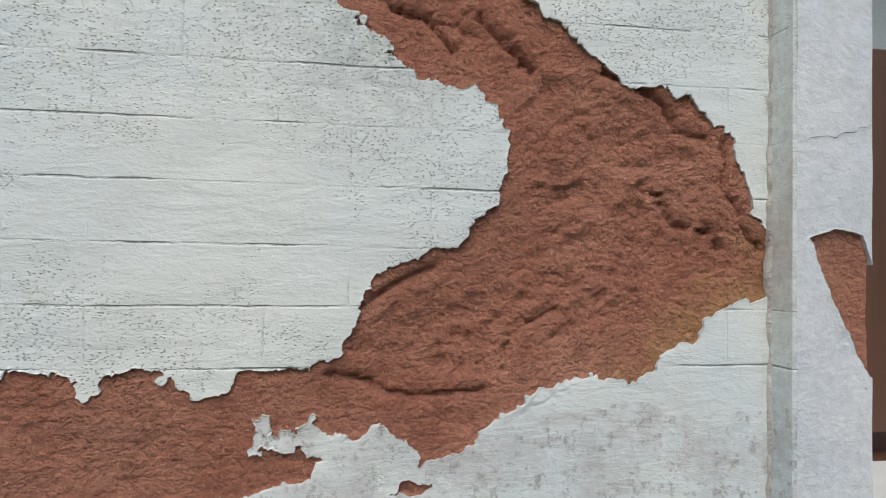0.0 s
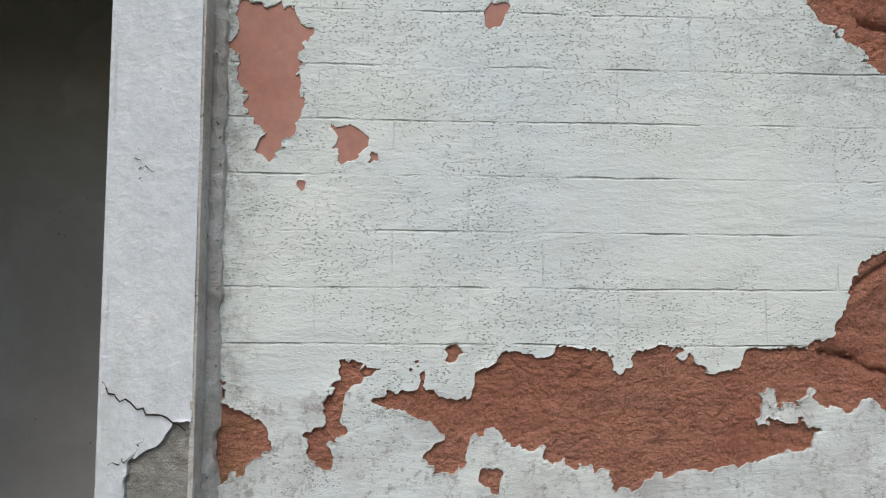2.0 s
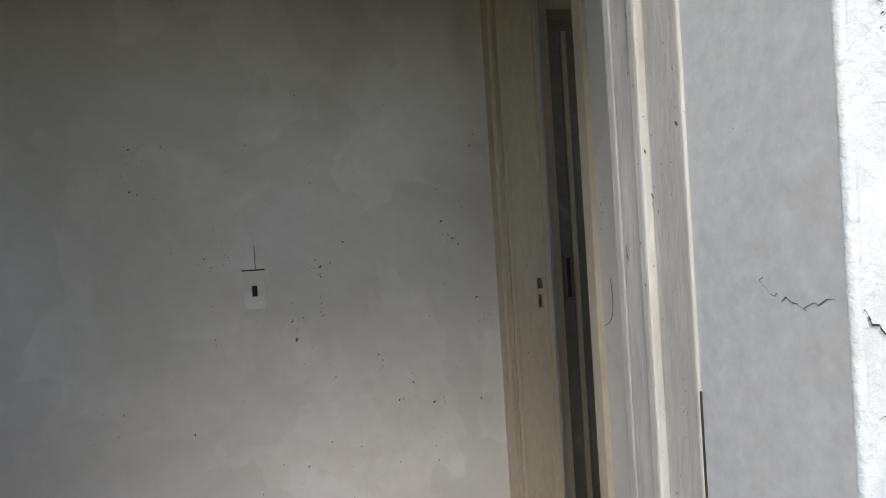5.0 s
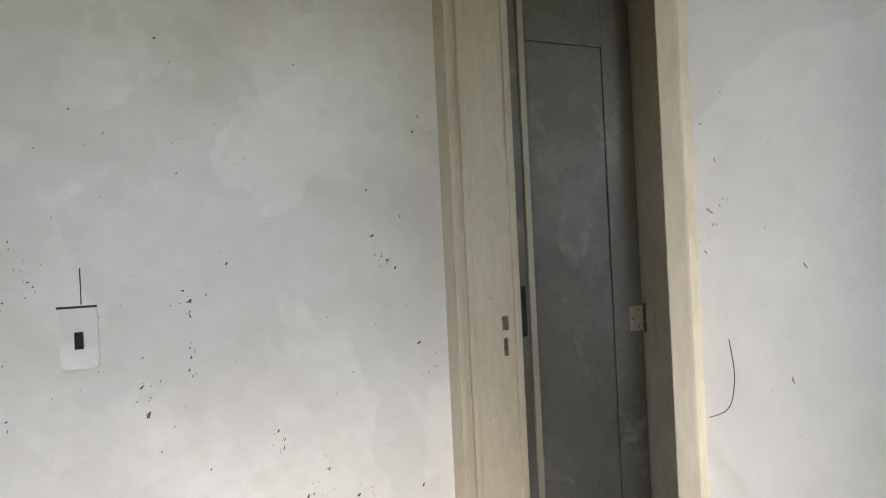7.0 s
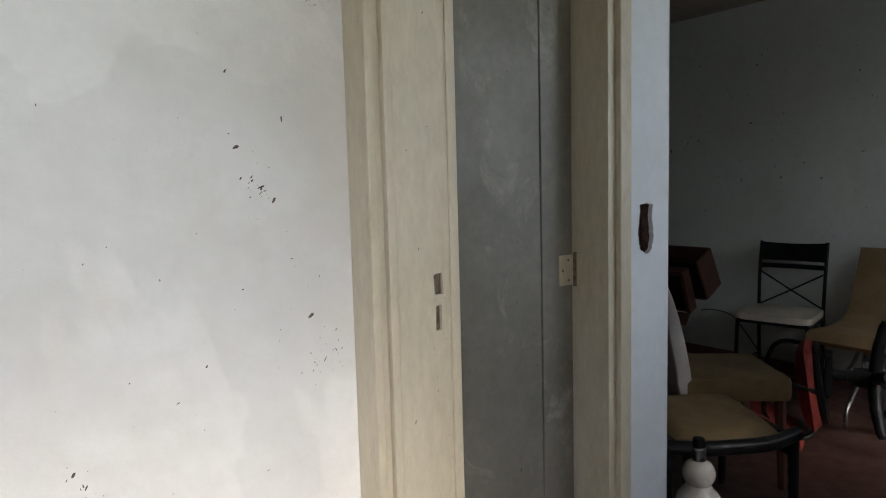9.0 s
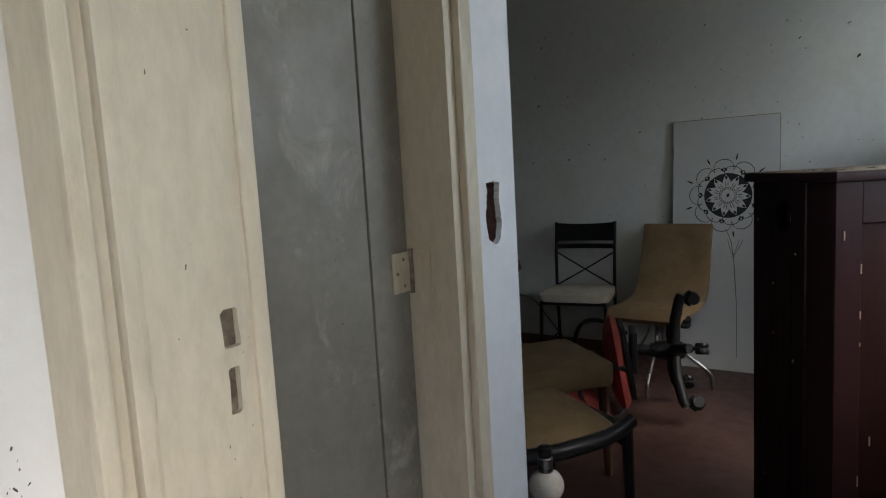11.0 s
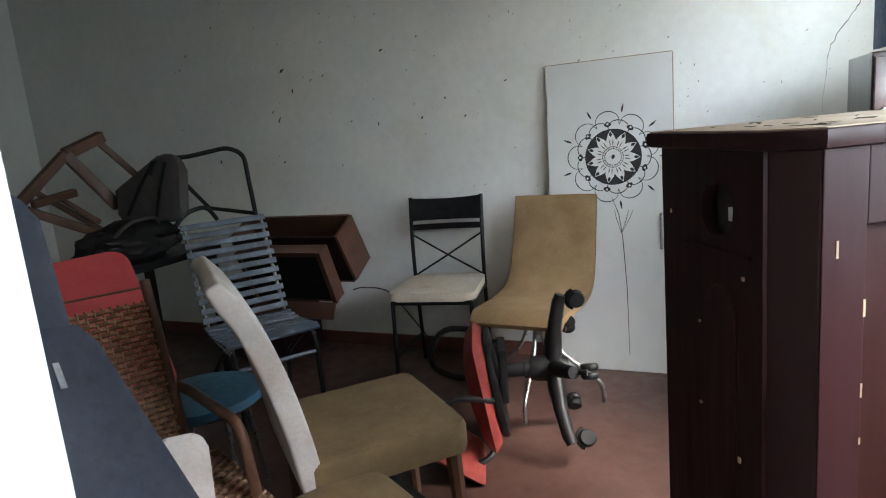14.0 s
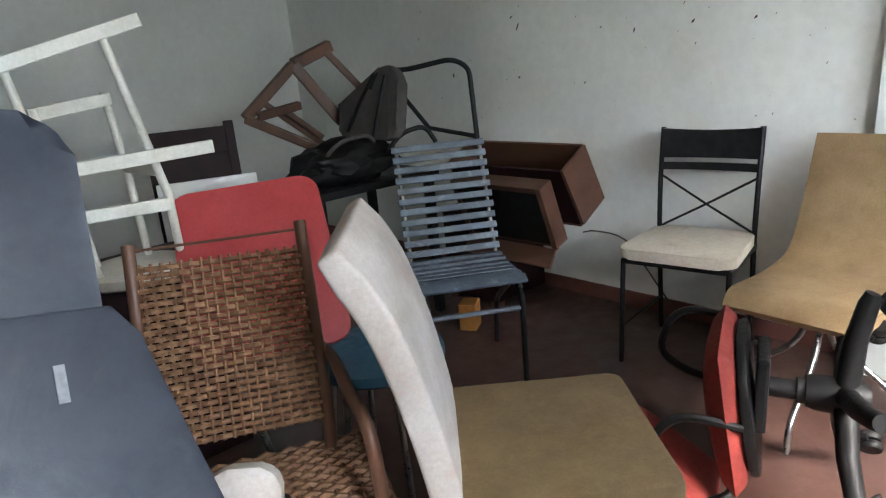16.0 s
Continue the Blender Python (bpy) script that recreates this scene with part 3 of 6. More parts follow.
part("outer_face", boxes((-4.0, -1.95, FRONT, 1.29, -0.06, 2.9), (-1.95, -0.753, FRONT, 1.29, 2.12, 2.9), (0.647, 1.50, FRONT, 1.29, -0.06, 1.06), (0.647, 1.50, FRONT, 1.29, 2.12, 2.9), (1.50, 1.62, FRONT, 1.29, -0.06, 2.9), (1.62, 2.64, FRONT, 1.29, -0.06, 1.19), (1.62, 2.64, FRONT, 1.29, 2.0, 2.9), (2.64, 3.45, FRONT, 1.29, -0.06, 2.9)), M_PAINT, wall)
# the two shallow piers that frame the stretch of wall
pier = setting("pier_by_doorway", boxes((-0.745, -0.657, PIER + 0.004, 1.285, -0.06, 2.9)), M_CEMENT, "narrow pale blue-white rendered pier, cracked near its foot", "pier")
bm = peeled_sheet(bmesh.new(), -0.747, -0.655, 0.95, 1.72, 0.004, [PIER_CEMENT], PIER, 0.005, 0.004, 0.0015)
box(bm, -0.747, -0.655, PIER, PIER + 0.004, -0.06, 0.95)
box(bm, -0.747, -0.655, PIER, PIER + 0.004, 1.72, 2.9)
part("render_skin", bm, M_PIER, pier)
bm = bmesh.new()
tube(bm, [(-0.747, PIER + 0.006, -0.06), (-0.747, PIER + 0.006, 2.9)], 0.0065, 10)
part("rounded_corner", bm, M_PIER, pier, "", True)
part("side_return", boxes((-0.657, -0.652, PIER + 0.001, FRONT, -0.06, 2.9)), M_COVE, pier)
pier = setting("pier_by_window", boxes((0.56, 0.645, PIER + 0.012, 1.285, -0.06, 2.9)), M_CLAY, "narrow white rendered pier with its corner broken to red clay", "pier")
bm = peeled_sheet(bmesh.new(), 0.555, 0.648, 0.95, 1.72, 0.004, [PIER_CLAY], PIER, 0.012, 0.003, 0.0015)
box(bm, 0.555, 0.648, PIER, PIER + 0.012, -0.06, 0.95)
box(bm, 0.555, 0.648, PIER, PIER + 0.012, 1.72, 2.9)
part("render_skin", bm, M_PIER, pier)
part("side_return", boxes((0.550, 0.5562, PIER + 0.0006, FRONT, -0.06, 2.9), (0.645, 0.650, PIER + 0.002, 1.40, 1.41, 2.9), (0.645, 0.649, PIER + 0.004, 1.40, -0.06, 1.2)), M_PAINT, pier)
part("broken_edge", clay_bed(bmesh.new(), 0.557, 0.646, 1.15, 1.45, 0.004, [PIER_CLAY], PIER, 0.012), M_CLAY, pier, "", True)

for x, seed, w in ((0.553, 3.0, 0.007), (-0.6505, 8.0, 0.013)):
    bm = bmesh.new()
    tube(bm, [(x + 0.004 * noise.noise((z * 18, seed, 0)), FRONT + 0.002, z) for z in np.arange(0.9, 1.75, 0.006)], w, 9)
    for v in bm.verts:
        v.co.x += 0.35 * w * noise.noise(v.co * 70)
        v.co.y += 0.5 * w * noise.noise(v.co * 60) + 0.3 * w * noise.noise(v.co * 160)
    part("mortar_cove", bm, M_COVE, wall, "grubby crumbling mortar in the crease", True)

# doorway cut through the facade: plastered outer half, old wooden frame inside it
jamb = setting("jamb_outer", boxes((-0.753, -0.745, PIER + 0.006, 1.41, -0.06, 2.12)), M_JAMB, "smooth grey-white plastered reveal with a hairline crack", "reveal")
fr = setting("door_frame_outer", boxes((-0.757, -0.745, 1.41, 1.478, -0.02, 2.12), bevel=0.003), M_OLDWOOD, "old cream wooden door frame, paint peeling in long splits", "door frame")
part("bead", boxes((-0.768, -0.745, 1.4785, 1.497, -0.02, 2.12), bevel=0.004), M_OLDWOOD, fr)
part("rail_board", boxes((-0.762, -0.745, 1.4985, 1.545, -0.02, 2.12), bevel=0.003), M_OLDWOOD, fr)
part("inner_board", boxes((-0.762, -0.745, 1.5475, 1.566, -0.02, 2.12), bevel=0.003), M_OLDWOOD, fr)
part("split", boxes((-0.7605, -0.745, 1.4965, 1.4985, -0.02, 2.12), (-0.755, -0.745, 1.4085, 1.4105, 0.2, 1.10)), M_DIRT_SHADE, fr, "dark open split between the boards")
setting("jamb_far", boxes((-1.95, -1.942, FRONT, 1.55, -0.06, 2.12)), M_JAMB, "grey-white plastered reveal", "reveal")


def crack(bm, pts, w, axis, at, seed, proud=0.0006):
    """A hairline crack: a thin wandering dark strip lying on the plane axis = at."""
    rnd = random.Random(seed)
    line = []
    for (a, b), (c, d) in zip(pts, pts[1:]):
        for k in range(6):
            u = k / 6
            line.append((a + (c - a) * u + rnd.uniform(-1, 1) * 0.0035, b + (d - b) * u + rnd.uniform(-1, 1) * 0.0035))
    line.append(pts[-1])
    prev = None
    for i, (a, b) in enumerate(line):
        k = w * rnd.uniform(0.3, 1.0) * (1 - 0.6 * abs(2 * i / len(line) - 1))
        p = [(a - k * 0.3, b - k), (a + k * 0.3, b + k)]
        vs = [bm.verts.new((at - proud, q[0], q[1]) if axis == "x" else (q[0], at - proud, q[1])) for q in p]
        if prev:
            bm.faces.new((prev[0], vs[0], vs[1], prev[1]))
        prev = vs
    return bm


bm = crack(bmesh.new(), [(-0.745, 1.205), (-0.735, 1.19), (-0.70, 1.175), (-0.66, 1.155)], 0.0016, "y", PIER - 0.001, 3)
crack(bm, [(-0.70, 1.15), (-0.72, 1.125), (-0.738, 1.12)], 0.001, "y", PIER - 0.001, 4)
crack(bm, [(-0.72, 1.45), (-0.717, 1.43), (-0.70, 1.428)], 0.0008, "y", PIER - 0.001, 5)
crack(bm, [(0.56, 1.496), (0.60, 1.50), (0.645, 1.517)], 0.0006, "y", PIER - 0.001, 6)
tagged(part("crack", bm, M_DIRT_SHADE), "thin dark cracks in the render of the piers", "crack", "", "structure")
bm = crack(bmesh.new(), [(1.31, 1.235), (1.305, 1.215), (1.275, 1.205), (1.255, 1.203), (1.225, 1.212)], 0.0008, "x", -0.753, 8)
tagged(part("crack", bm, M_DIRT_SHADE), "hairline crack across the plastered reveal", "crack", "", "structure")

# ---------------------------------------------------------------- porch
setting("ground", boxes((-400, 400, -400, 1.29, -0.3, -0.06)), M_GROUND, "short dry grass and earth in front of the house", "ground")
# unseen wall added across the yard to cut light from the low sky
setting("wall_sky_block", boxes((-14.0, 16.0, -6.3, -6.0, -0.06, 2.1)), M_SKYBLOCK, "unseen green-brown wall added to block low sky light", "wall")
setting("floor", boxes((-4.0, 3.45, 1.26, 7.2, -0.3, 0.0)), M_FLOOR, "worn red cement floor, dusty and stained", "floor")
setting("wall_porch_back", boxes((-2.4, -0.578, 2.692, 2.95, 0, 2.6)), M_PORCH, "dingy white wall with damp clouds and insect marks", "wall")
setting("wall_porch_left", boxes((-2.55, -2.4, 1.55, 2.95, 0, 2.6)), M_PORCH, "dingy white wall", "wall")
setting("wall_porch_right", boxes((-0.61, -0.43, 1.55, 1.935, 0, 2.6), (-0.61, -0.43, 1.935, 2.692, 2.06, 2.6)), M_PORCH, "white plastered wall with scuffs beside the inner doorway", "wall")
# ceiling out of view; its boards are dark to dim the upper porch walls
setting("ceiling_porch", boxes(*[(-2.4, -0.61, y, min(y + 0.115, 2.69), 2.57, 2.60) for y in np.arange(1.55, 2.66, 0.12)], (-2.55, -0.43, 1.55, 2.95, 2.6, 2.7)), M_CEIL, "unseen boarded ceiling, toned dark to dim the upper walls", "ceiling")
fr = setting("door_frame_inner", boxes((-0.578, -0.43, 2.640, 2.692, 0, 2.03)), M_BEIGE, "beige painted door frame with two empty strike holes", "door frame")
part("casing", boxes((-0.584, -0.578, 2.641, 2.691, 0, 2.03), bevel=0.002), M_BEIGE, fr)
part("casing_bead", boxes((-0.585, -0.570, 2.630, 2.642, 0, 2.03), bevel=0.003), M_BEIGE, fr)
part("stop_bead", boxes((-0.558, -0.541, 2.627, 2.6405, 0, 2.03), bevel=0.005), M_BEIGE, fr)
part("lining", peeled_sheet(bmesh.new(), -0.541, -0.432, 0.9, 1.3, 0.004, [[(-0.476, 1.115), (-0.459, 1.115), (-0.459, 1.147), (-0.476, 1.147)], [(-0.474, 1.058), (-0.462, 1.058), (-0.462, 1.098), (-0.474, 1.098)]], 2.633, 0.012, 0.0004, 0.0004), M_BEIGE, fr)
part("lining", boxes((-0.541, -0.432, 2.633, 2.640, 0, 0.9), (-0.541, -0.432, 2.633, 2.640, 1.3, 2.03)), M_BEIGE, fr)
part("strike_hole", boxes((-0.477, -0.458, 2.6385, 2.6395, 1.05, 1.15)), M_IRON, fr, "rough empty strike hole")
part("edge_bead", boxes((-0.445, -0.428, 2.629, 2.634, 0, 2.03), bevel=0.002), M_BEIGE, fr)
fr = setting("door_frame_near", boxes((-0.60, -0.43, 1.935, 1.958, 0, 2.03), (-0.60, -0.43, 1.958, 2.640, 2.03, 2.06)), M_BEIGE, "beige painted door frame", "door frame")
part("casing", boxes((-0.622, -0.60, 1.925, 1.962, 0, 2.06), bevel=0.004), M_BEIGE, fr)

# ---------------------------------------------------------------- hall wall with a closed door
setting("wall_hall", boxes((-0.43, -0.345, 2.82, 2.97, 0, 2.45), (-0.345, 0.245, 2.82, 2.97, 2.06, 2.45)), M_STUB, "white plastered wall over a closed door", "wall")
stub = setting("wall_end", boxes((0.245, 0.415, 2.862, 2.97, 0, 2.45), (0.245, 0.415, 2.824, 2.862, 0, 1.09), (0.245, 0.415, 2.824, 2.862, 1.24, 2.45), (0.245, 0.280, 2.824, 2.862, 1.09, 1.24), (0.36, 0.415, 2.824, 2.862, 1.09, 1.24)), M_BROKEN, "white plastered wall end with a broken-out switch box hole", "wall")
HOLE = [(0.292, 1.116), (0.322, 1.100), (0.347, 1.110), (0.353, 1.14), (0.348, 1.19), (0.352, 1.222), (0.326, 1.228), (0.296, 1.222), (0.290, 1.17)]
part("plaster_face", peeled_sheet(bmesh.new(), 0.245, 0.417, 0.9, 1.45, 0.004, [HOLE], 2.820, 0.012, 0.004, 0.0008), M_STUB, stub)
part("plaster_face", boxes((0.245, 0.417, 2.820, 2.824, 0, 0.9), (0.245, 0.417, 2.820, 2.824, 1.45, 2.45), (0.415, 0.418, 2.820, 2.97, 0, 2.45)), M_STUB, stub)
part("wiring_box", boxes((0.284, 0.352, 2.8535, 2.861, 1.118, 1.232), bevel=0.003), M_DIRT_SHADE, stub, "dark empty switch box")
fr = setting("door_frame_hall", boxes((0.178, 0.245, 2.822, 2.97, 0, 2.03), (-0.345, -0.315, 2.822, 2.97, 0, 2.03), (-0.345, 0.245, 2.822, 2.97, 2.03, 2.06)), M_BEIGE, "beige painted frame of a closed door", "door frame")
part("casing_bead", boxes((0.205, 0.247, 2.806, 2.824, 0, 2.06), bevel=0.005), M_BEIGE, fr)
# black strip stands in for the shade inside the hinge gap
part("rebate_shade_strip", boxes((0.1685, 0.1778, 2.946, 2.950, 0, 2.03)), M_DIRT_SHADE, fr)
door = setting("door_1", boxes((-0.31, -0.198, 2.925, 2.96, 0.01, 2.03), (0.062, 0.168, 2.925, 2.96, 0.01, 2.03), (-0.198, 0.062, 2.925, 2.96, 0.01, 0.22), (-0.198, 0.062, 2.925, 2.96, 1.88, 2.03), bevel=0.002), M_LEAF, "closed grey-green painted panel door, grubby and scuffed", "door")
part("panel", boxes((-0.196, 0.0600, 2.9285, 2.952, 0.222, 1.878), bevel=0.0015), M_LEAF, door)
part("moulding", boxes((-0.228, -0.208, 2.919, 2.930, 0.05, 1.99), bevel=0.004), M_BEIGE, door)
kp = part("keyhole_plate", boxes((-0.264, -0.256, 2.9195, 2.926, 1.04, 1.20), (-0.240, -0.234, 2.9195, 2.926, 1.04, 1.20), (-0.256, -0.240, 2.9195, 2.926, 1.19, 1.20), (-0.256, -0.240, 2.9195, 2.926, 1.04, 1.05), bevel=0.001), M_LEAF, door, "painted-over lock plate")
# no opening here: a black patch draws the shade in the slot
part("slot", boxes((-0.256, -0.240, 2.9225, 2.926, 1.05, 1.19)), M_DIRT_SHADE, kp, "black patch drawn for the shaded slot")
hg = part("hinge", boxes((0.118, 0.168, 2.9225, 2.926, 1.03, 1.105), (0.1745, 0.179, 2.878, 2.922, 1.03, 1.105)), M_BEIGE, door, "painted-over butt hinge with rust")
bm = tube(bmesh.new(), [(0.172, 2.921, 1.025), (0.172, 2.921, 1.11)], 0.005, 8)
part("pin", bm, M_IRON, hg)
for z in (1.042, 1.067, 1.092):
    for x, y in ((0.130, 2.9222), (0.150, 2.9222)):
        if (z == 1.067) == (x == 0.130):
            part("screw", lathe(bmesh.new(), [(0.0035, 0.0), (0.0035, 0.001)], 10, pose(x, y, z, 90, 0, 0)), M_IRON, hg)
    part("screw", lathe(bmesh.new(), [(0.0035, 0.0), (0.0035, 0.001)], 10, pose(0.1758, 2.900, z, 0, -90, 0)), M_IRON, hg)

# ---------------------------------------------------------------- room shell
setting("wall_back", boxes((3.28, 3.45, 1.65, 7.2, 0, 2.45)), M_ROOM, "cool white wall speckled with insect marks", "wall")
setting("wall_far_left", boxes((-0.6, 3.28, 7.0, 7.2, 0, 2.45)), M_ROOM, "cool white wall", "wall")
setting("wall_room_behind", boxes((-0.60, -0.43, 2.97, 7.0, 0, 2.45)), M_ROOM, "cool white wall", "wall")
setting("ceiling_room", boxes(*[(-0.43, 3.28, y, y + 0.115, 2.45, 2.48) for y in np.arange(1.65, 7.0, 0.12)], (-0.6, 3.45, 1.6, 7.2, 2.48, 2.55)), M_CEILROOM, "brown boarded ceiling", "ceiling")
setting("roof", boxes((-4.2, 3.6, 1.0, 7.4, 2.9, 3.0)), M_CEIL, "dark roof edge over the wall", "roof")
setting("baseboard", boxes((3.268, 3.28, 1.65, 7.0, 0, 0.075), bevel=0.003), M_SKIRT, "dark red painted skirting", "skirting")

# ---------------------------------------------------------------- materials of the things
M_BLACK = surface("black_steel_paint", (0.007, 0.007, 0.008), (0.017, 0.017, 0.018), 20, 120, 0.4, 0.15, 0.0006, 0.2)
M_PLASTIC = surface("black_plastic", (0.006, 0.006, 0.0065), (0.013, 0.0125, 0.0125), 15, 160, 0.5, 0.3, 0.0006)
for q in (M_BLACK, M_PLASTIC):
    q.node_tree.nodes["Principled BSDF"].inputs["Specular IOR Level"].default_value = 0.2
M_CHROME = surface("dull_chrome", (0.28, 0.28, 0.28), (0.42, 0.42, 0.41), 30, 200, 0.34, 0.1, 0.0003, 1.0)
M_CREAM = surface("cream_vinyl", (0.56, 0.49, 0.39), (0.66, 0.60, 0.50), 7, 80, 0.5, 0.25, 0.001, stain=(0.42, 0.34, 0.24))
M_SUEDE = surface("tan_suede", (0.23, 0.15, 0.07), (0.33, 0.225, 0.115), 6, 150, 0.9, 0.35, 0.001, stain=(0.20, 0.12, 0.055))
M_OLIVE = surface("mustard_tan_fabric", (0.125, 0.082, 0.036), (0.19, 0.128, 0.057), 7, 170, 0.92, 0.4, 0.001, stain=(0.18, 0.12, 0.05))
M_WHITEPAD = surface("soiled_white_fabric", (0.38, 0.335, 0.30), (0.52, 0.48, 0.45), 6, 130, 0.85, 0.35, 0.001, stain=(0.40, 0.28, 0.22))
M_RED = surface("red_fabric", (0.19, 0.020, 0.015), (0.26, 0.032, 0.024), 8, 170, 0.8, 0.3, 0.001, stain=(0.28, 0.03, 0.025))
M_REDPLASTIC = surface("faded_red_plastic", (0.42, 0.045, 0.05), (0.52, 0.075, 0.08), 5, 90, 0.5, 0.12, 0.0006, stain=(0.36, 0.06, 0.06))
M_NAVY = surface("navy_vinyl", (0.008, 0.011, 0.020), (0.017, 0.022, 0.036), 5, 110, 0.55, 0.4, 0.001, stain=(0.028, 0.032, 0.042))
M_SLAT = surface("blue_grey_slat_paint", (0.06, 0.08, 0.115), (0.13, 0.165, 0.215), 9, 80, 0.4, 0.3, 0.001, stain=(0.28, 0.31, 0.34))
M_DARKWOOD = wood("dark_mahogany", (0.012, 0.0034, 0.0044), (0.023, 0.0060, 0.0072), "z", 0.55)
for q in (M_DARKWOOD,):
    q.node_tree.nodes["Principled BSDF"].inputs["Specular IOR Level"].default_value = 0.2
M_REDWOOD = wood("red_mahogany_panel", (0.012, 0.0034, 0.0034), (0.022, 0.0056, 0.005), "z", 0.55)
M_REDWOOD.node_tree.nodes["Principled BSDF"].inputs["Specular IOR Level"].default_value = 0.15
M_PALEWOOD = surface("pale_brown_wood", (0.30, 0.22, 0.15), (0.46, 0.37, 0.27), 6, 60, 0.75, 0.2, 0.001, stain=(0.20, 0.13, 0.08))
M_BROWN = wood("brown_veneer", (0.075, 0.032, 0.020), (0.125, 0.056, 0.034), "y", 0.5)
M_CHAIRWOOD = wood("worn_brown_wood", (0.07, 0.03, 0.018), (0.15, 0.07, 0.04), "z", 0.5)
M_WICKER = surface("brown_wicker", (0.16, 0.075, 0.04), (0.31, 0.17, 0.09), 25, 140, 0.6, 0.4, 0.001)
M_BOARD = surface("white_melamine_board", (0.68, 0.69, 0.68), (0.75, 0.76, 0.75), 3, 220, 0.5, 0.05, 0.0004, stain=(0.58, 0.56, 0.51), spots=0.24)
M_INK = surface("black_marker_paint", (0.012, 0.012, 0.014), (0.03, 0.03, 0.032), 40, 150, 0.7)
M_PALEINK = surface("white_marker_paint", (0.70, 0.70, 0.68), (0.78, 0.78, 0.76), 40, 150, 0.7)
M_BLUE = surface("deep_blue_laminate", (0.008, 0.06, 0.20), (0.014, 0.085, 0.26), 4, 80, 0.6)
M_TEAL = surface("blue_seat_vinyl", (0.02, 0.075, 0.12), (0.035, 0.12, 0.18), 6, 90, 0.45)
M_WHITEWOOD = surface("white_painted_wood", (0.62, 0.59, 0.53), (0.74, 0.72, 0.67), 9, 90, 0.5, 0.25, 0.001, stain=(0.50, 0.44, 0.35))
M_CERAMIC = surface("cream_glazed_ceramic", (0.52, 0.47, 0.40), (0.62, 0.57, 0.50), 6, 60, 0.15, 0.05, 0.0005)
M_SWITCH = surface("yellowed_plastic", (0.55, 0.54, 0.50), (0.64, 0.63, 0.59), 12, 90, 0.4)
M_GREYFAB = surface("grey_brown_mesh_fabric", (0.05, 0.045, 0.045), (0.09, 0.08, 0.078), 12, 190, 0.9, 0.4, 0.001)
M_GREYTAG = surface("worn_grey_cloth", (0.16, 0.16, 0.17), (0.26, 0.26, 0.27), 60, 200, 0.9)
M_ORANGE = surface("orange_wood_offcut", (0.40, 0.16, 0.03), (0.50, 0.22, 0.05), 12, 90, 0.6)


def local(ob, bm):
    """Shape given in the room's own coordinates, brought into those of the thing."""
    bmesh.ops.transform(bm, matrix=ob.matrix_basis.inverted(), verts=bm.verts)
    return bm


def frame_of(o, u, v):
    """A pose with origin o, x along u and y along v."""
    u, v = Vector(u).normalized(), Vector(v)
    v = (v - u * v.dot(u)).normalized()
    w = u.cross(v)
    return Matrix(((u.x, v.x, w.x, o[0]), (u.y, v.y, w.y, o[1]), (u.z, v.z, w.z, o[2]), (0, 0, 0, 1)))


def shell(bm, profile, width, thick, n=12, waist=0.0, edge=0.6):
    """An upholstered shell: a side profile in x, z swept across its width, with soft edges."""
    pts = bend([(x, 0, z) for x, z in profile], 0.12, 6)
    top, bot = [], []
    for i, p in enumerate(pts):
        d = (pts[min(i + 1, len(pts) - 1)] - pts[max(i - 1, 0)]).normalized()
        nrm = Vector((-d.z, 0, d.x))
        end = min(i, len(pts) - 1 - i) / 2.0
        th = thick * (0.7 if end < 0.4 else 1.0)
        rowt, rowb = [], []
        for k in range(n + 1):
            v = 2 * k / n - 1
            y = v * width / 2 * (1 - waist * math.sin(math.pi * i / (len(pts) - 1)))
            e = max(edge, (1 - abs(v) ** 8) ** 0.5)
            q = p + Vector((0, y, 0))
            rowt.append(bm.verts.new(q + nrm * th * 0.5 * e))
            rowb.append(bm.verts.new(q - nrm * th * 0.5 * e - Vector((0, 0, 0.0005))))
        top.append(rowt)
        bot.append(rowb)
    for i in range(len(pts) - 1):
        for k in range(n):
            bm.faces.new((top[i][k], top[i][k + 1], top[i + 1][k + 1], top[i + 1][k]))
            bm.faces.new((bot[i][k], bot[i + 1][k], bot[i + 1][k + 1], bot[i][k + 1]))
        bm.faces.new((top[i][0], top[i + 1][0], bot[i + 1][0], bot[i][0]))
        bm.faces.new((top[i][n], bot[i][n], bot[i + 1][n], top[i + 1][n]))
    for r in (0, -1):
        for k in range(n):
            bm.faces.new((top[r][k], bot[r][k], bot[r][k + 1], top[r][k + 1]))
    bmesh.ops.recalc_face_normals(bm, faces=bm.faces)
    return bm


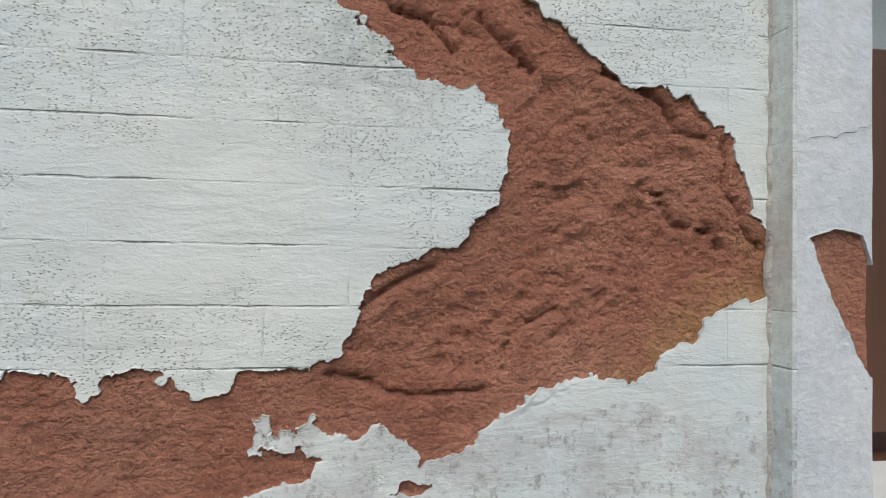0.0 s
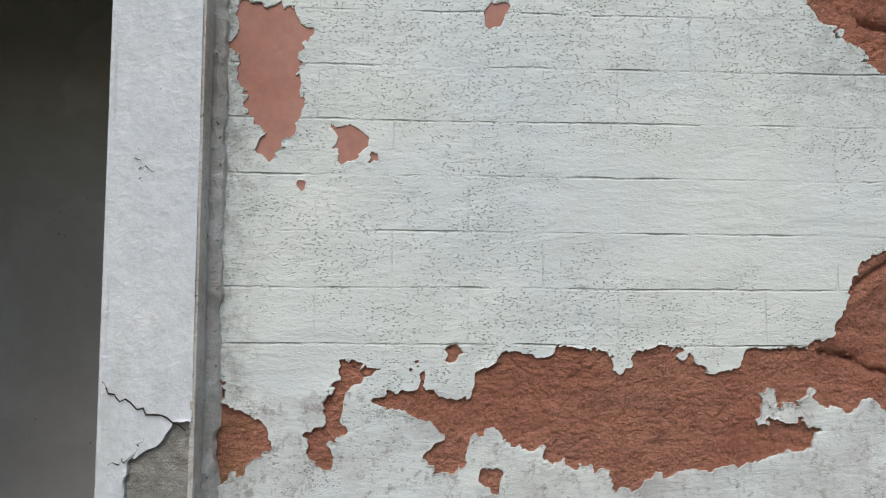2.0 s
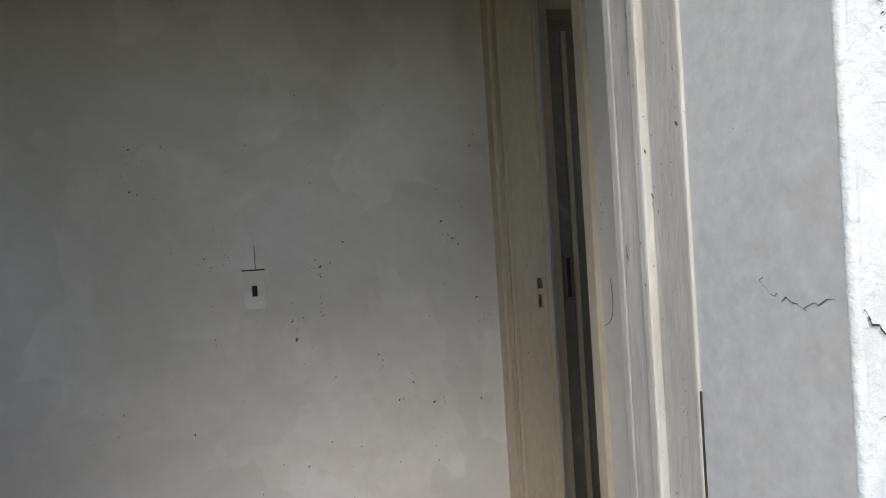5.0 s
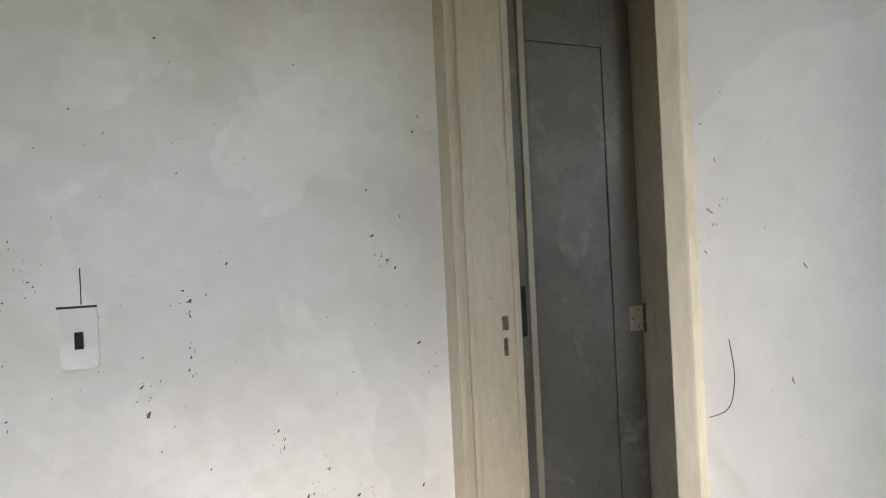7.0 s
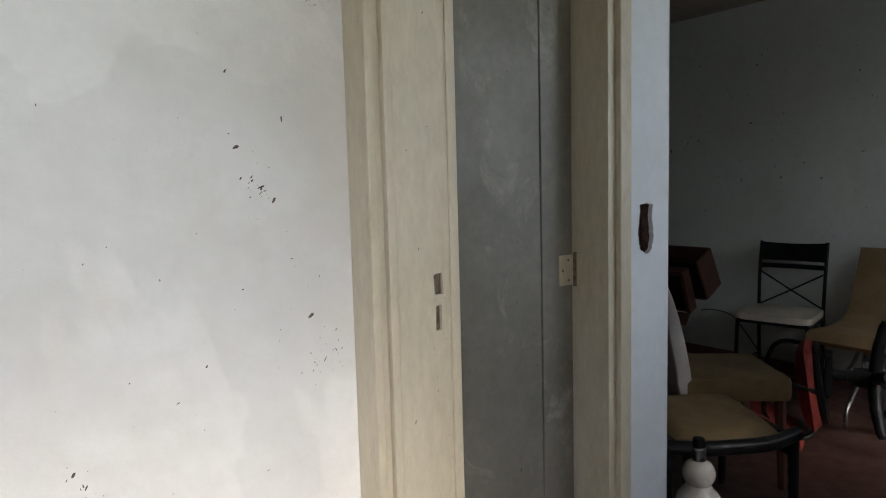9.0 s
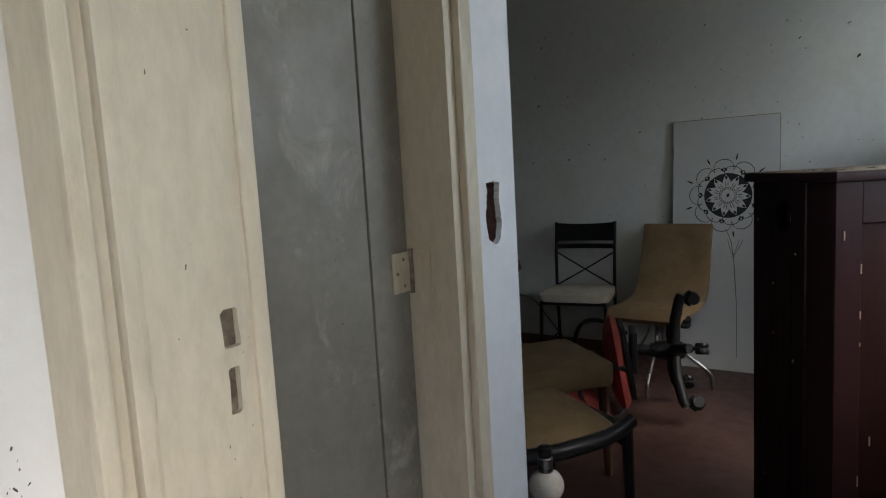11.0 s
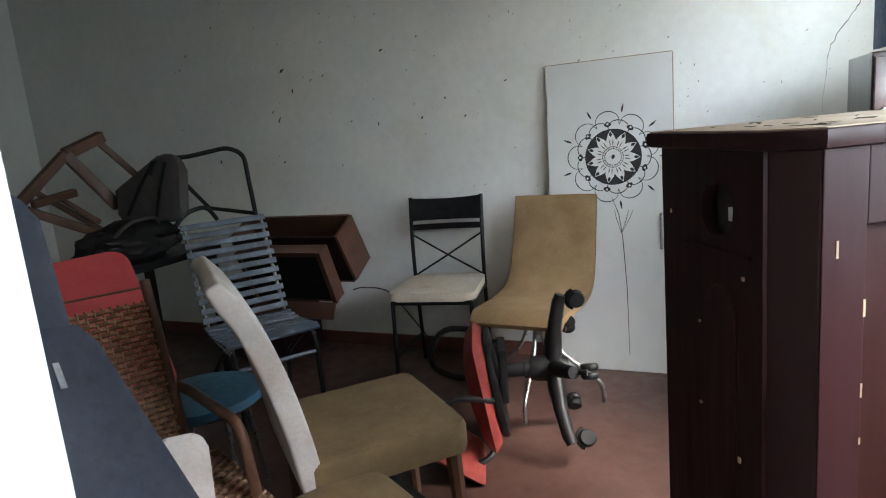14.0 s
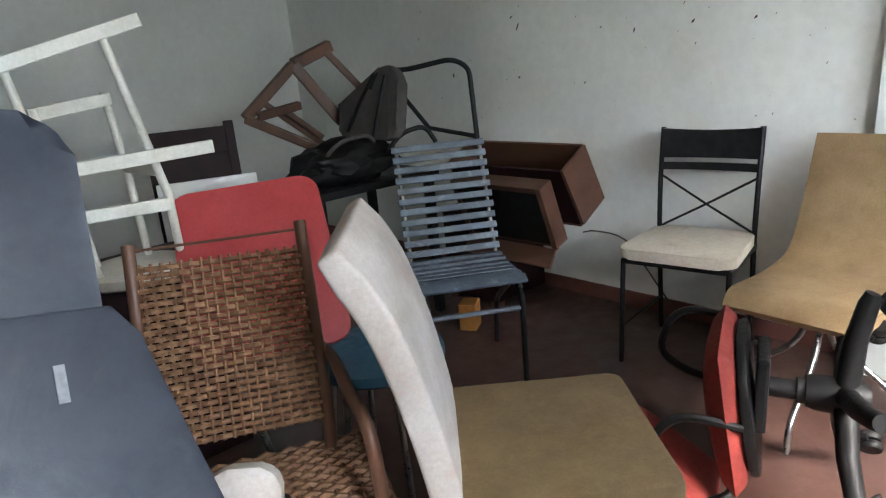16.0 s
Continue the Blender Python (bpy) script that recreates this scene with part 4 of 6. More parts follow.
# ---------------------------------------------------------------- chairs along the back wall
def metal_chair():
    c = thing("dining_chair", pose(2.955, 3.705, 0, 0, 0, 188.5), "black steel dining chair, crossed back rods, cream vinyl seat", "chair")
    for s in (-1, 1):
        part("leg", tube(bmesh.new(), [(0.195, s * 0.200, 0), (0.18, s * 0.195, 0.43)], 0.0105), M_BLACK, c, "", True)
        part("back_post", tube(bmesh.new(), bend([(-0.205, s * 0.185, 0), (-0.175, s * 0.187, 0.46), (-0.19, s * 0.19, 0.68), (-0.225, s * 0.19, 0.885)], 0.1), 0.0105), M_BLACK, c, "", True)
        part("stretcher", tube(bmesh.new(), [(0.19, s * 0.199, 0.15), (-0.195, s * 0.187, 0.15)], 0.006), M_BLACK, c, "", True)
        part("cross_rod", tube(bmesh.new(), [(-0.180, s * 0.184, 0.475), (-0.186, 0, 0.58), (-0.195, -s * 0.184, 0.69)], 0.005), M_BLACK, c, "", True)
    part("seat_frame", boxes((0.17, 0.19, -0.2, 0.2, 0.415, 0.437), (-0.19, -0.17, -0.19, 0.19, 0.415, 0.437), (-0.18, 0.18, -0.2, -0.185, 0.415, 0.437), (-0.18, 0.18, 0.185, 0.2, 0.415, 0.437), bevel=0.003), M_BLACK, c)
    bm = plate(bmesh.new(), [(x * 0.5 + 0.005, y * 0.5 * (1.0 + 0.06 * x / 0.4)) for x, y in rounded(0.80, 0.82, 0.10)], 0.042, pose(0, 0, 0.437), 0.014)
    part("seat", bm, M_CREAM, c, "cream vinyl seat pad, slightly stained", True)
    for name, z0, z1 in (("backrest", 0.765, 0.872), ("back_rail", 0.715, 0.742)):
        bm = bmesh.new()
        rows = []
        for k in range(13):
            v = 2 * k / 12 - 1
            x = -0.212 - 0.018 * (1 - v * v)
            dip = 0.010 * v * v if name == "backrest" else 0
            rows.append([bm.verts.new((x + dx + (0.02 if z == z0 else 0), v * 0.186, z + (dip if z == z1 else 0))) for dx, z in ((-0.007, z0), (0.007, z0), (0.007, z1), (-0.007, z1))])
        for a, b in zip(rows, rows[1:]):
            for i in range(4):
                bm.faces.new((a[i], a[(i + 1) % 4], b[(i + 1) % 4], b[i]))
        part(name, bm, M_BLACK, c)


def swivel_chair():
    c = thing("swivel_chair", pose(2.80, 3.165, 0, 0, 0, 176), "tan suede one-piece chair on bent chrome legs", "chair")
    part("seat_shell", shell(bmesh.new(), [(0.285, 0.415), (0.25, 0.452), (0.0, 0.44), (-0.185, 0.465), (-0.255, 0.64), (-0.325, 0.872)], 0.395, 0.055, 14, -0.03), M_SUEDE, c, "worn tan suede seat and back in one piece", True)
    part("seat_mount", lathe(bmesh.new(), [(0.05, 0.37), (0.09, 0.385), (0.09, 0.40), (0.12, 0.415)], 18, pose(0.02, 0, 0)), M_BLACK, c)
    part("swivel_post", lathe(bmesh.new(), [(0.024, 0.30), (0.024, 0.375)], 14, pose(0.02, 0, 0)), M_CHROME, c, "", True)
    for a in (5, 95, 185, 275):
        u = Vector((math.cos(radians(a)), math.sin(radians(a)), 0))
        pts = bend([Vector((0.02, 0, 0.38)) + u * 0.03, Vector((0.02, 0, 0.23)) + u * 0.08, Vector((0.02, 0, 0.105)) + u * 0.25, Vector((0.02, 0, 0.075)) + u * 0.275, Vector((0.02, 0, 0.0)) + u * 0.28], 0.07)
        part("leg", tube(bmesh.new(), pts, 0.010, 10), M_CHROME, c, "bent chrome tube leg", True)


def painted_board():
    b = thing("wardrobe_door", frame_of((3.165, 3.192, 0), (0, -1, 0), (0.075, 0, 1)), "loose white wardrobe door with a drawn black mandala, leaning", "door")
    W, H = 0.578, 1.480
    part("panel", plate(bmesh.new(), [(0, 0), (W, 0), (W, H), (0, H), (0, 1.345), (0.008, 1.34), (0.008, 1.262), (0, 1.257)], 0.018, None, 0.0015), M_BOARD, b)
    part("edge_band", boxes((0.001, W - 0.001, H - 0.003, H + 0.0008, 0.0, 0.0186), (W - 0.002, W + 0.0008, 0.02, H - 0.004, 0.0, 0.0186)), M_PALEWOOD, b, "bare brown edge of the board")
    cx, cy = 0.309, 1.030

    def ring_line(bm, pts, w, z):
        """A drawn line: a flat ribbon through the points."""
        prev = None
        for i, p in enumerate(pts):
            a, q = pts[max(0, i - 1)], pts[min(len(pts) - 1, i + 1)]
            d = Vector((q[0] - a[0], q[1] - a[1])).normalized()
            ww = w * (0.55 + 0.45 * math.sin(math.pi * i / (len(pts) - 1)))
            vs = [bm.verts.new((p[0] - d.y * ww * s, p[1] + d.x * ww * s, z)) for s in (-1, 1)]
            if prev:
                bm.faces.new((prev[0], vs[0], vs[1], prev[1]))
            prev = vs

    def petal(bm, a, r0, r1, w, z):
        pts = []
        for s in (1, -1):
            for k in range(9):
                u = k / 8 if s > 0 else 1 - k / 8
                r, o = r0 + (r1 - r0) * u, s * w * math.sin(math.pi * u ** 0.8)
                pts.append((r, o))
        ca, sa = math.cos(a), math.sin(a)
        seen = [bm.verts.new((cx + r * ca - o * sa, cy + r * sa + o * ca, z)) for r, o in pts[:9] + pts[10:17]]
        bm.faces.new(seen)

    def disc(bm, x, y, r, z, seg=40):
        bm.faces.new([bm.verts.new((x + r * math.cos(2 * math.pi * k / seg), y + r * math.sin(2 * math.pi * k / seg), z)) for k in range(seg)])

    ink, pale, ink2 = bmesh.new(), bmesh.new(), bmesh.new()
    disc(ink, cx, cy, 0.130, 0.0184)
    for k in range(11):
        a = radians(90 + 360 * k / 11 + 5)
        petal(pale, a, 0.035, 0.124, 0.022, 0.0188)
        petal(ink2, a, 0.094, 0.119, 0.007, 0.0192)
        for da in (-0.10, 0.10):
            petal(ink2, a + da, 0.052, 0.082, 0.0022, 0.0192)
    disc(pale, cx, cy, 0.055, 0.0190)
    for r in (0.038, 0.048):
        ring_line(ink2, [(cx + r * math.cos(q), cy + r * math.sin(q)) for q in [2 * math.pi * k / 40 for k in range(41)]], 0.0016, 0.0194)
    for k in range(22):
        a = 2 * math.pi * k / 22
        ring_line(ink2, [(cx + 0.0385 * math.cos(a), cy + 0.0385 * math.sin(a)), (cx + 0.043 * math.cos(a + 0.1), cy + 0.043 * math.sin(a + 0.1)), (cx + 0.0475 * math.cos(a), cy + 0.0475 * math.sin(a))], 0.0014, 0.0195)
    petal(ink2, radians(250), -0.013, 0.013, 0.008, 0.0195)
    for k in range(9):
        a = radians(90 + 40 * k + 8)
        for half, rad, off, wd in ((0.35, 0.172, 0.062, 0.0022), (0.36, 0.150, 0.040, 0.0022)):
            shift = 0 if rad > 0.16 else radians(20)
            pts = []
            for s in range(17):
                v = 2 * s / 16 - 1
                q = a + shift + v * half
                r = (0.150 if rad > 0.16 else 0.131) + off * math.sqrt(max(0, 1 - v * v))
                pts.append((cx + r * math.cos(q), cy + r * math.sin(q)))
            ring_line(ink2, pts, wd, 0.0187)
        petal(ink2, a, 0.140, 0.166, 0.017, 0.0186)
        disc(pale, cx + 0.154 * math.cos(a), cy + 0.154 * math.sin(a), 0.005, 0.0190, 12)
        petal(ink2, a + radians(20), 0.205, 0.250, 0.0045, 0.0186)
    ring_line(ink2, [(cx - 0.01, cy - 0.19), (cx + 0.02, cy - 0.27), (cx + 0.035, cy - 0.38), (cx + 0.05, cy - 0.62), (cx + 0.055, cy - 0.95)], 0.002, 0.0186)
    for d in (0.035, 0.055, -0.03):
        ring_line(ink2, [(cx + 0.03, cy - 0.36), (cx + 0.03 + d * 0.7, cy - 0.29), (cx + 0.03 + d, cy - 0.25)], 0.0015, 0.0186)
    art = part("mandala", ink, M_INK, b, "black round ground of the drawing")
    part("white_petals", pale, M_PALEINK, art)
    part("line_drawing", ink2, M_INK, art)
    h = part("handle", tube(bmesh.new(), bend([(0.520, 0.60, 0.018), (0.520, 0.60, 0.045), (0.520, 0.76, 0.045), (0.520, 0.76, 0.018)], 0.012), 0.0065, 10), M_CHROME, b, "chrome bar handle", True)


def office_chair():
    m = frame_of((2.341, 2.950, 0.332), (0.03, 0.0, 1.0), (0.93, 0.36, 0.0))
    c = thing("office_chair", m, "overturned red office chair, star base with castors in the air", "chair")
    part("hub", lathe(bmesh.new(), [(0.035, -0.02), (0.045, 0.0), (0.04, 0.06), (0.03, 0.07)], 16), M_PLASTIC, c, "", True)
    for k in range(5):
        a = radians(-2 + 72 * k)
        u = Vector((math.cos(a), math.sin(a), 0))
        bm = bmesh.new()
        tube(bm, [u * 0.03 + Vector((0, 0, 0.03)), u * 0.15 + Vector((0, 0, 0.024)), u * 0.25 + Vector((0, 0, 0.006)), u * 0.276 + Vector((0, 0, -0.004))], 0.029, 10, False, 0.72)
        leg = part("base_arm", bm, M_PLASTIC, c, "", True)
        w = Vector((-u.y, u.x, 0))
        bm = bmesh.new()
        tube(bm, [u * 0.262 + Vector((0, 0, 0.0)), u * 0.262 + Vector((0, 0, -0.04))], 0.009)
        for side in (-1, 1):
            mm = frame_of(u * 0.258 + Vector((0, 0, -0.058)) + w * side * 0.014, u, (0, 0, 1))
            lathe(bm, [(0.012, -0.011), (0.026, -0.011), (0.030, -0.004), (0.030, 0.004), (0.026, 0.011), (0.012, 0.011)], 18, mm)
        hood = [u * (0.258 + 0.034 * math.cos(q)) + Vector((0, 0, -0.058 + 0.034 * math.sin(q))) for q in [radians(20 + 14 * n) for n in range(11)]]
        tube(bm, hood, 0.010, 8)
        part("castor", bm, M_PLASTIC, leg, "hooded twin-wheel black castor", True)
    part("gas_column", lathe(bmesh.new(), [(0.034, 0.06), (0.034, 0.14), (0.026, 0.14), (0.026, 0.215)], 16), M_PLASTIC, c, "", True)
    part("column_cover", lathe(bmesh.new(), [(0.048, 0.06), (0.046, 0.10), (0.040, 0.12)], 16), M_PLASTIC, c, "", True)
    part("seat_plate", boxes((-0.10, 0.10, -0.08, 0.10, 0.205, 0.235), bevel=0.008), M_PLASTIC, c)
    seat_at = frame_of((-0.055, 0.05, 0.235), (1.0, 0.0, 0.16), (0, 1, 0))
    bm = plate(bmesh.new(), rounded(0.37, 0.39, 0.12, 7), 0.024, seat_at, 0.008)
    part("seat_pan", bm, M_PLASTIC, c, "", True)
    bm = cushion(bmesh.new(), 0.40, 0.42, 0.075, seat_at @ pose(0, 0, 0.022), 0.35, 16)
    part("seat", bm, M_RED, c, "red padded seat standing on edge", True)
    bm = tube(bmesh.new(), bend([(-0.20, -0.03, 0.25), (-0.30, -0.08, 0.27), (-0.31, -0.16, 0.40), (-0.16, -0.18, 0.50), (-0.02, -0.18, 0.42), (-0.06, -0.14, 0.26)], 0.09), 0.012)
    part("armrest", bm, M_PLASTIC, c, "black looped armrest", True)
    bm = tube(bmesh.new(), bend([(0.04, 0.18, 0.245), (0.08, 0.27, 0.30), (0.10, 0.27, 0.47), (-0.06, 0.27, 0.52), (-0.12, 0.27, 0.42), (-0.10, 0.18, 0.245)], 0.09), 0.012)
    part("armrest", bm, M_PLASTIC, c, "black looped armrest", True)
    bm = cushion(bmesh.new(), 0.30, 0.34, 0.04, frame_of((-0.235, -0.06, 0.42), (0.55, 0, 0.83), (0, 1, 0)), 0.4, 14)
    part("backrest", bm, M_RED, c, "red padded backrest on the floor", True)


metal_chair()
swivel_chair()
painted_board()
office_chair()


# ---------------------------------------------------------------- chairs in the foreground
def cream_chair():
    f = Vector((0.753, -0.66, 0))
    c = thing("upholstered_chair", frame_of((1.575, 3.325, 0), f, (0.66, 0.753, 0)), "high-backed upholstered chair, mustard seat and soiled white back", "chair")
    part("seat", plate(bmesh.new(), rounded(0.44, 0.44, 0.035, 4), 0.095, pose(0, 0, 0.378), 0.02), M_OLIVE, c, "mustard tan fabric seat, stained", True)
    bm = shell(bmesh.new(), [(-0.20, 0.36), (-0.215, 0.50), (-0.25, 0.68), (-0.300, 0.84), (-0.365, 0.945)], 0.43, 0.062, 16, 0.0, 0.93)
    bmesh.ops.bevel(bm, geom=[e for e in bm.edges if len(e.link_faces) == 2 and e.calc_face_angle() > 0.8], offset=0.009, segments=3, profile=0.5, affect="EDGES")
    part("backrest", bm, M_WHITEPAD, c, "soiled white fabric backrest, curved at the top", True)
    for x in (-0.18, 0.18):
        for y in (-0.18, 0.18):
            part("leg", tube(bmesh.new(), [(x, y, 0.39), (x * 1.08, y * 1.03, 0.0)], 0.024, 8, False, 0.65), M_CHAIRWOOD, c)


def dark_armchair():
    f = Vector((-0.51, -0.86, 0))
    c = thing("armchair", frame_of((1.15, 3.15, 0), f, (0.86, -0.51, 0)), "low dark wooden armchair with a tan cloth seat", "chair")
    bm = cushion(bmesh.new(), 0.40, 0.40, 0.06, pose(-0.02, 0.02, 0.345, 0, 4, 0), 0.2)
    part("seat", bm, M_OLIVE, c, "tan cloth seat, torn at one side", True)
    bm = bmesh.new()
    tube(bm, bend([(0.17, -0.25, 0.36), (0.24, -0.12, 0.37), (0.24, 0.12, 0.37), (0.19, 0.25, 0.38)], 0.1), 0.026, 10)
    part("front_rail", bm, M_BLACK, c, "", True)
    part("seat_frame", boxes((-0.22, 0.19, -0.25, -0.215, 0.30, 0.37), (-0.22, 0.19, 0.215, 0.25, 0.30, 0.37), (-0.24, -0.2, -0.25, 0.25, 0.30, 0.37), bevel=0.006), M_BLACK, c)
    for x, y in ((0.19, 0.235), (0.19, -0.235), (-0.23, 0.22), (-0.23, -0.22)):
        part("leg", tube(bmesh.new(), [(x, y, 0.37), (x * 1.06, y, 0.0)], 0.020, 8, False, 0.75), M_BLACK, c)
    bm = tube(bmesh.new(), bend([(0.17, -0.25, 0.34), (0.13, -0.27, 0.50), (-0.08, -0.28, 0.54), (-0.23, -0.25, 0.52)], 0.08), 0.020, 10)
    part("arm", bm, M_BLACK, c, "", True)
    part("side_cloth", plate(bmesh.new(), [(-0.22, 0.33), (0.10, 0.33), (0.06, 0.44), (-0.1, 0.5), (-0.22, 0.5)], 0.018, frame_of((0, -0.232, 0), (1, 0, 0), (0, 0, 1)), 0.004), M_NAVY, c)


def lamp_base():
    c = thing("table_lamp", pose(0.81, 2.962, 0), "cream ceramic gourd lamp base without a shade on the floor", "lamp")
    part("foot", lathe(bmesh.new(), [(0.06, 0.0), (0.085, 0.01), (0.085, 0.03), (0.05, 0.045)], 28), M_CERAMIC, c, "", True)
    prof = [(0.035, 0.04)]
    for z0, r, h in ((0.05, 0.088, 0.135), (0.185, 0.072, 0.11), (0.295, 0.052, 0.082)):
        prof += [(0.030 + (r - 0.030) * math.sin(math.pi * k / 12) ** 0.7, z0 + h * k / 12) for k in range(1, 12)]
    prof.append((0.022, 0.380))
    part("body", lathe(bmesh.new(), prof, 30), M_CERAMIC, c, "glossy cream gourd body", True)
    part("socket", lathe(bmesh.new(), [(0.018, 0.378), (0.022, 0.38), (0.022, 0.42), (0.018, 0.424)], 18), M_CHROME, c, "metal lamp socket", True)
    part("bulb_holder", lathe(bmesh.new(), [(0.019, 0.424), (0.019, 0.452), (0.014, 0.455)], 16), M_PLASTIC, c, "black bulb holder", True)


def dresser():
    u, v = Vector((-0.835, -0.55, 0)), Vector((0.55, -0.835, 0))
    c = thing("dresser", frame_of((1.40, 2.505, 0), u, v), "tall dark mahogany cabinet with a chamfered corner, pale top", "cabinet")
    H = 1.168
    out = [(0.0, 0.0), (0.30, 0.0), (0.362, 0.045), (0.362, 0.44), (0.0, 0.44)]
    body = part("body", boxes((0.012, 0.028, 0.02, 0.43, 0.03, H), (0.02, 0.37, 0.415, 0.435, 0.03, H), (0.332, 0.347, 0.06, 0.43, 0.03, H), (0.03, 0.33, 0.06, 0.41, 0.035, 0.065)), M_DARKWOOD, c)
    part("plinth", plate(bmesh.new(), out, 0.05, None, 0.004), M_DARKWOOD, c)
    part("top", plate(bmesh.new(), [(-0.012, -0.014), (0.304, -0.014), (0.376, 0.040), (0.376, 0.445), (-0.012, 0.445)], 0.028, pose(0, 0, H), 0.009), M_DARKWOOD, c, "", True)
    # thin top sheet, much paler than the mahogany around it
    part("pale_top_sheet", plate(bmesh.new(), [(-0.004, -0.006), (0.301, -0.006), (0.369, 0.045), (0.369, 0.439), (-0.004, 0.439)], 0.002, pose(0, 0, H + 0.0275)), M_PALEWOOD, c, "pale wood top with scratches")
    # narrow front: a drawer front with a round hole, and an arched panel below it
    front = part("front", peeled_sheet(bmesh.new(), 0.012, 0.300, 0.05, H, 0.01, [[(0.185 + 0.044 * math.cos(q), 1.072 + 0.045 * math.sin(q)) for q in [2 * math.pi * k / 16 for k in range(16)]]], 0.004, 0.02, 0.001, 0.0004), M_DARKWOOD, c)
    part("drawer_lip", boxes((0.075, 0.272, 0.0, 0.005, 1.005, 1.010), bevel=0.001), M_REDWOOD, front)
    arch = [(0.155, 0.12), (0.235, 0.12), (0.235, 0.905)] + [(0.195 + 0.040 * math.cos(q), 0.905 + 0.045 * math.sin(q)) for q in [math.pi * k / 10 for k in range(1, 10)]] + [(0.155, 0.905)]
    bm = bmesh.new()
    plate(bm, arch, 0.006, frame_of((0, 0.005, 0), (1, 0, 0), (0, 0, 1)), 0.002)
    part("arched_panel", bm, M_DARKWOOD, front)
    bm = bmesh.new()
    tube(bm, [(x, 0.003, z) for x, z in arch], 0.0022, 6, True)
    part("panel_bead", bm, M_REDWOOD, front)
    # black sheet behind the round hole, drawn for the shade within
    part("hole_shade_sheet", boxes((0.130, 0.240, 0.040, 0.046, 1.017, 1.127)), M_DIRT_SHADE, front)
    # pale block stands in for light showing through the hole
    part("bright_spot", boxes((0.176, 0.199, 0.030, 0.039, 1.050, 1.072)), M_BOARD, front, "pale block for the bright spot seen through the hole")
    bm = boxes((0.302, 0.309, -0.0035, 0.0035, 0.05, H))
    part("corner_bead", bm, M_DARKWOOD, c)
    bm = plate(bmesh.new(), [(0, 0.05), (0.074, 0.05), (0.074, H), (0, H)], 0.012, frame_of((0.300, 0.004, 0), (0.83, 0.555, 0), (0, 0, 1)) @ pose(0, 0, -0.012), 0.003)
    part("chamfer_panel", bm, M_DARKWOOD, c)
    # broad side: a frame with a reddish sunk panel
    side = part("side_frame", boxes((0.345, 0.363, 0.046, 0.115, 0.05, H), (0.345, 0.363, 0.39, 0.44, 0.05, H), (0.345, 0.363, 0.115, 0.39, 1.06, H), (0.345, 0.363, 0.115, 0.39, 0.05, 0.14), bevel=0.002), M_DARKWOOD, c)
    part("side_panel", boxes((0.342, 0.355, 0.11, 0.395, 0.13, 1.07)), M_REDWOOD, side, "reddish sunk panel with chipped edges")
    rnd = random.Random(4)
    bm = bmesh.new()
    for k in range(15):
        y, z = rnd.choice((0.112, 0.394, rnd.uniform(0.06, 0.43))), rnd.uniform(0.1, 1.1)
        box(bm, 0.3625, 0.3638, y, y + rnd.uniform(0.002, 0.004), z, z + rnd.uniform(0.006, 0.03))
    for k in range(24):
        z = 0.90 + 0.10 * rnd.random()
        y = 0.355 - 0.22 * (1.0 - z) + rnd.uniform(-0.009, 0.009)
        box(bm, 0.3551, 0.3558, y, y + rnd.uniform(0.003, 0.008), z, z + rnd.uniform(0.004, 0.014))
    for k in range(8):
        x, z = rnd.uniform(0.03, 0.29), rnd.uniform(0.1, 1.1)
        box(bm, x, x + rnd.uniform(0.002, 0.007), 0.0005, 0.003, z, z + rnd.uniform(0.003, 0.01))
    tagged(part("paint_chip", bm, M_PALEWOOD, c, "pale chips and scratches"), kind="stuff")
    rnd = random.Random(9)
    bm = bmesh.new()
    for k in range(22):
        x, y, a = rnd.uniform(0.02, 0.33), rnd.uniform(0.06, 0.42), rnd.uniform(-1, 1)
        box(bm, -0.014, 0.014, -0.001, 0.001, 0, 0.0008, pose(x, y, H + 0.0296, 0, 0, degrees_of(a)))
    tagged(part("top_scratches", bm, M_DIRT_SHADE, c), kind="stuff")


def degrees_of(a):
    return a * 60


cream_chair()
dark_armchair()
lamp_base()
dresser()


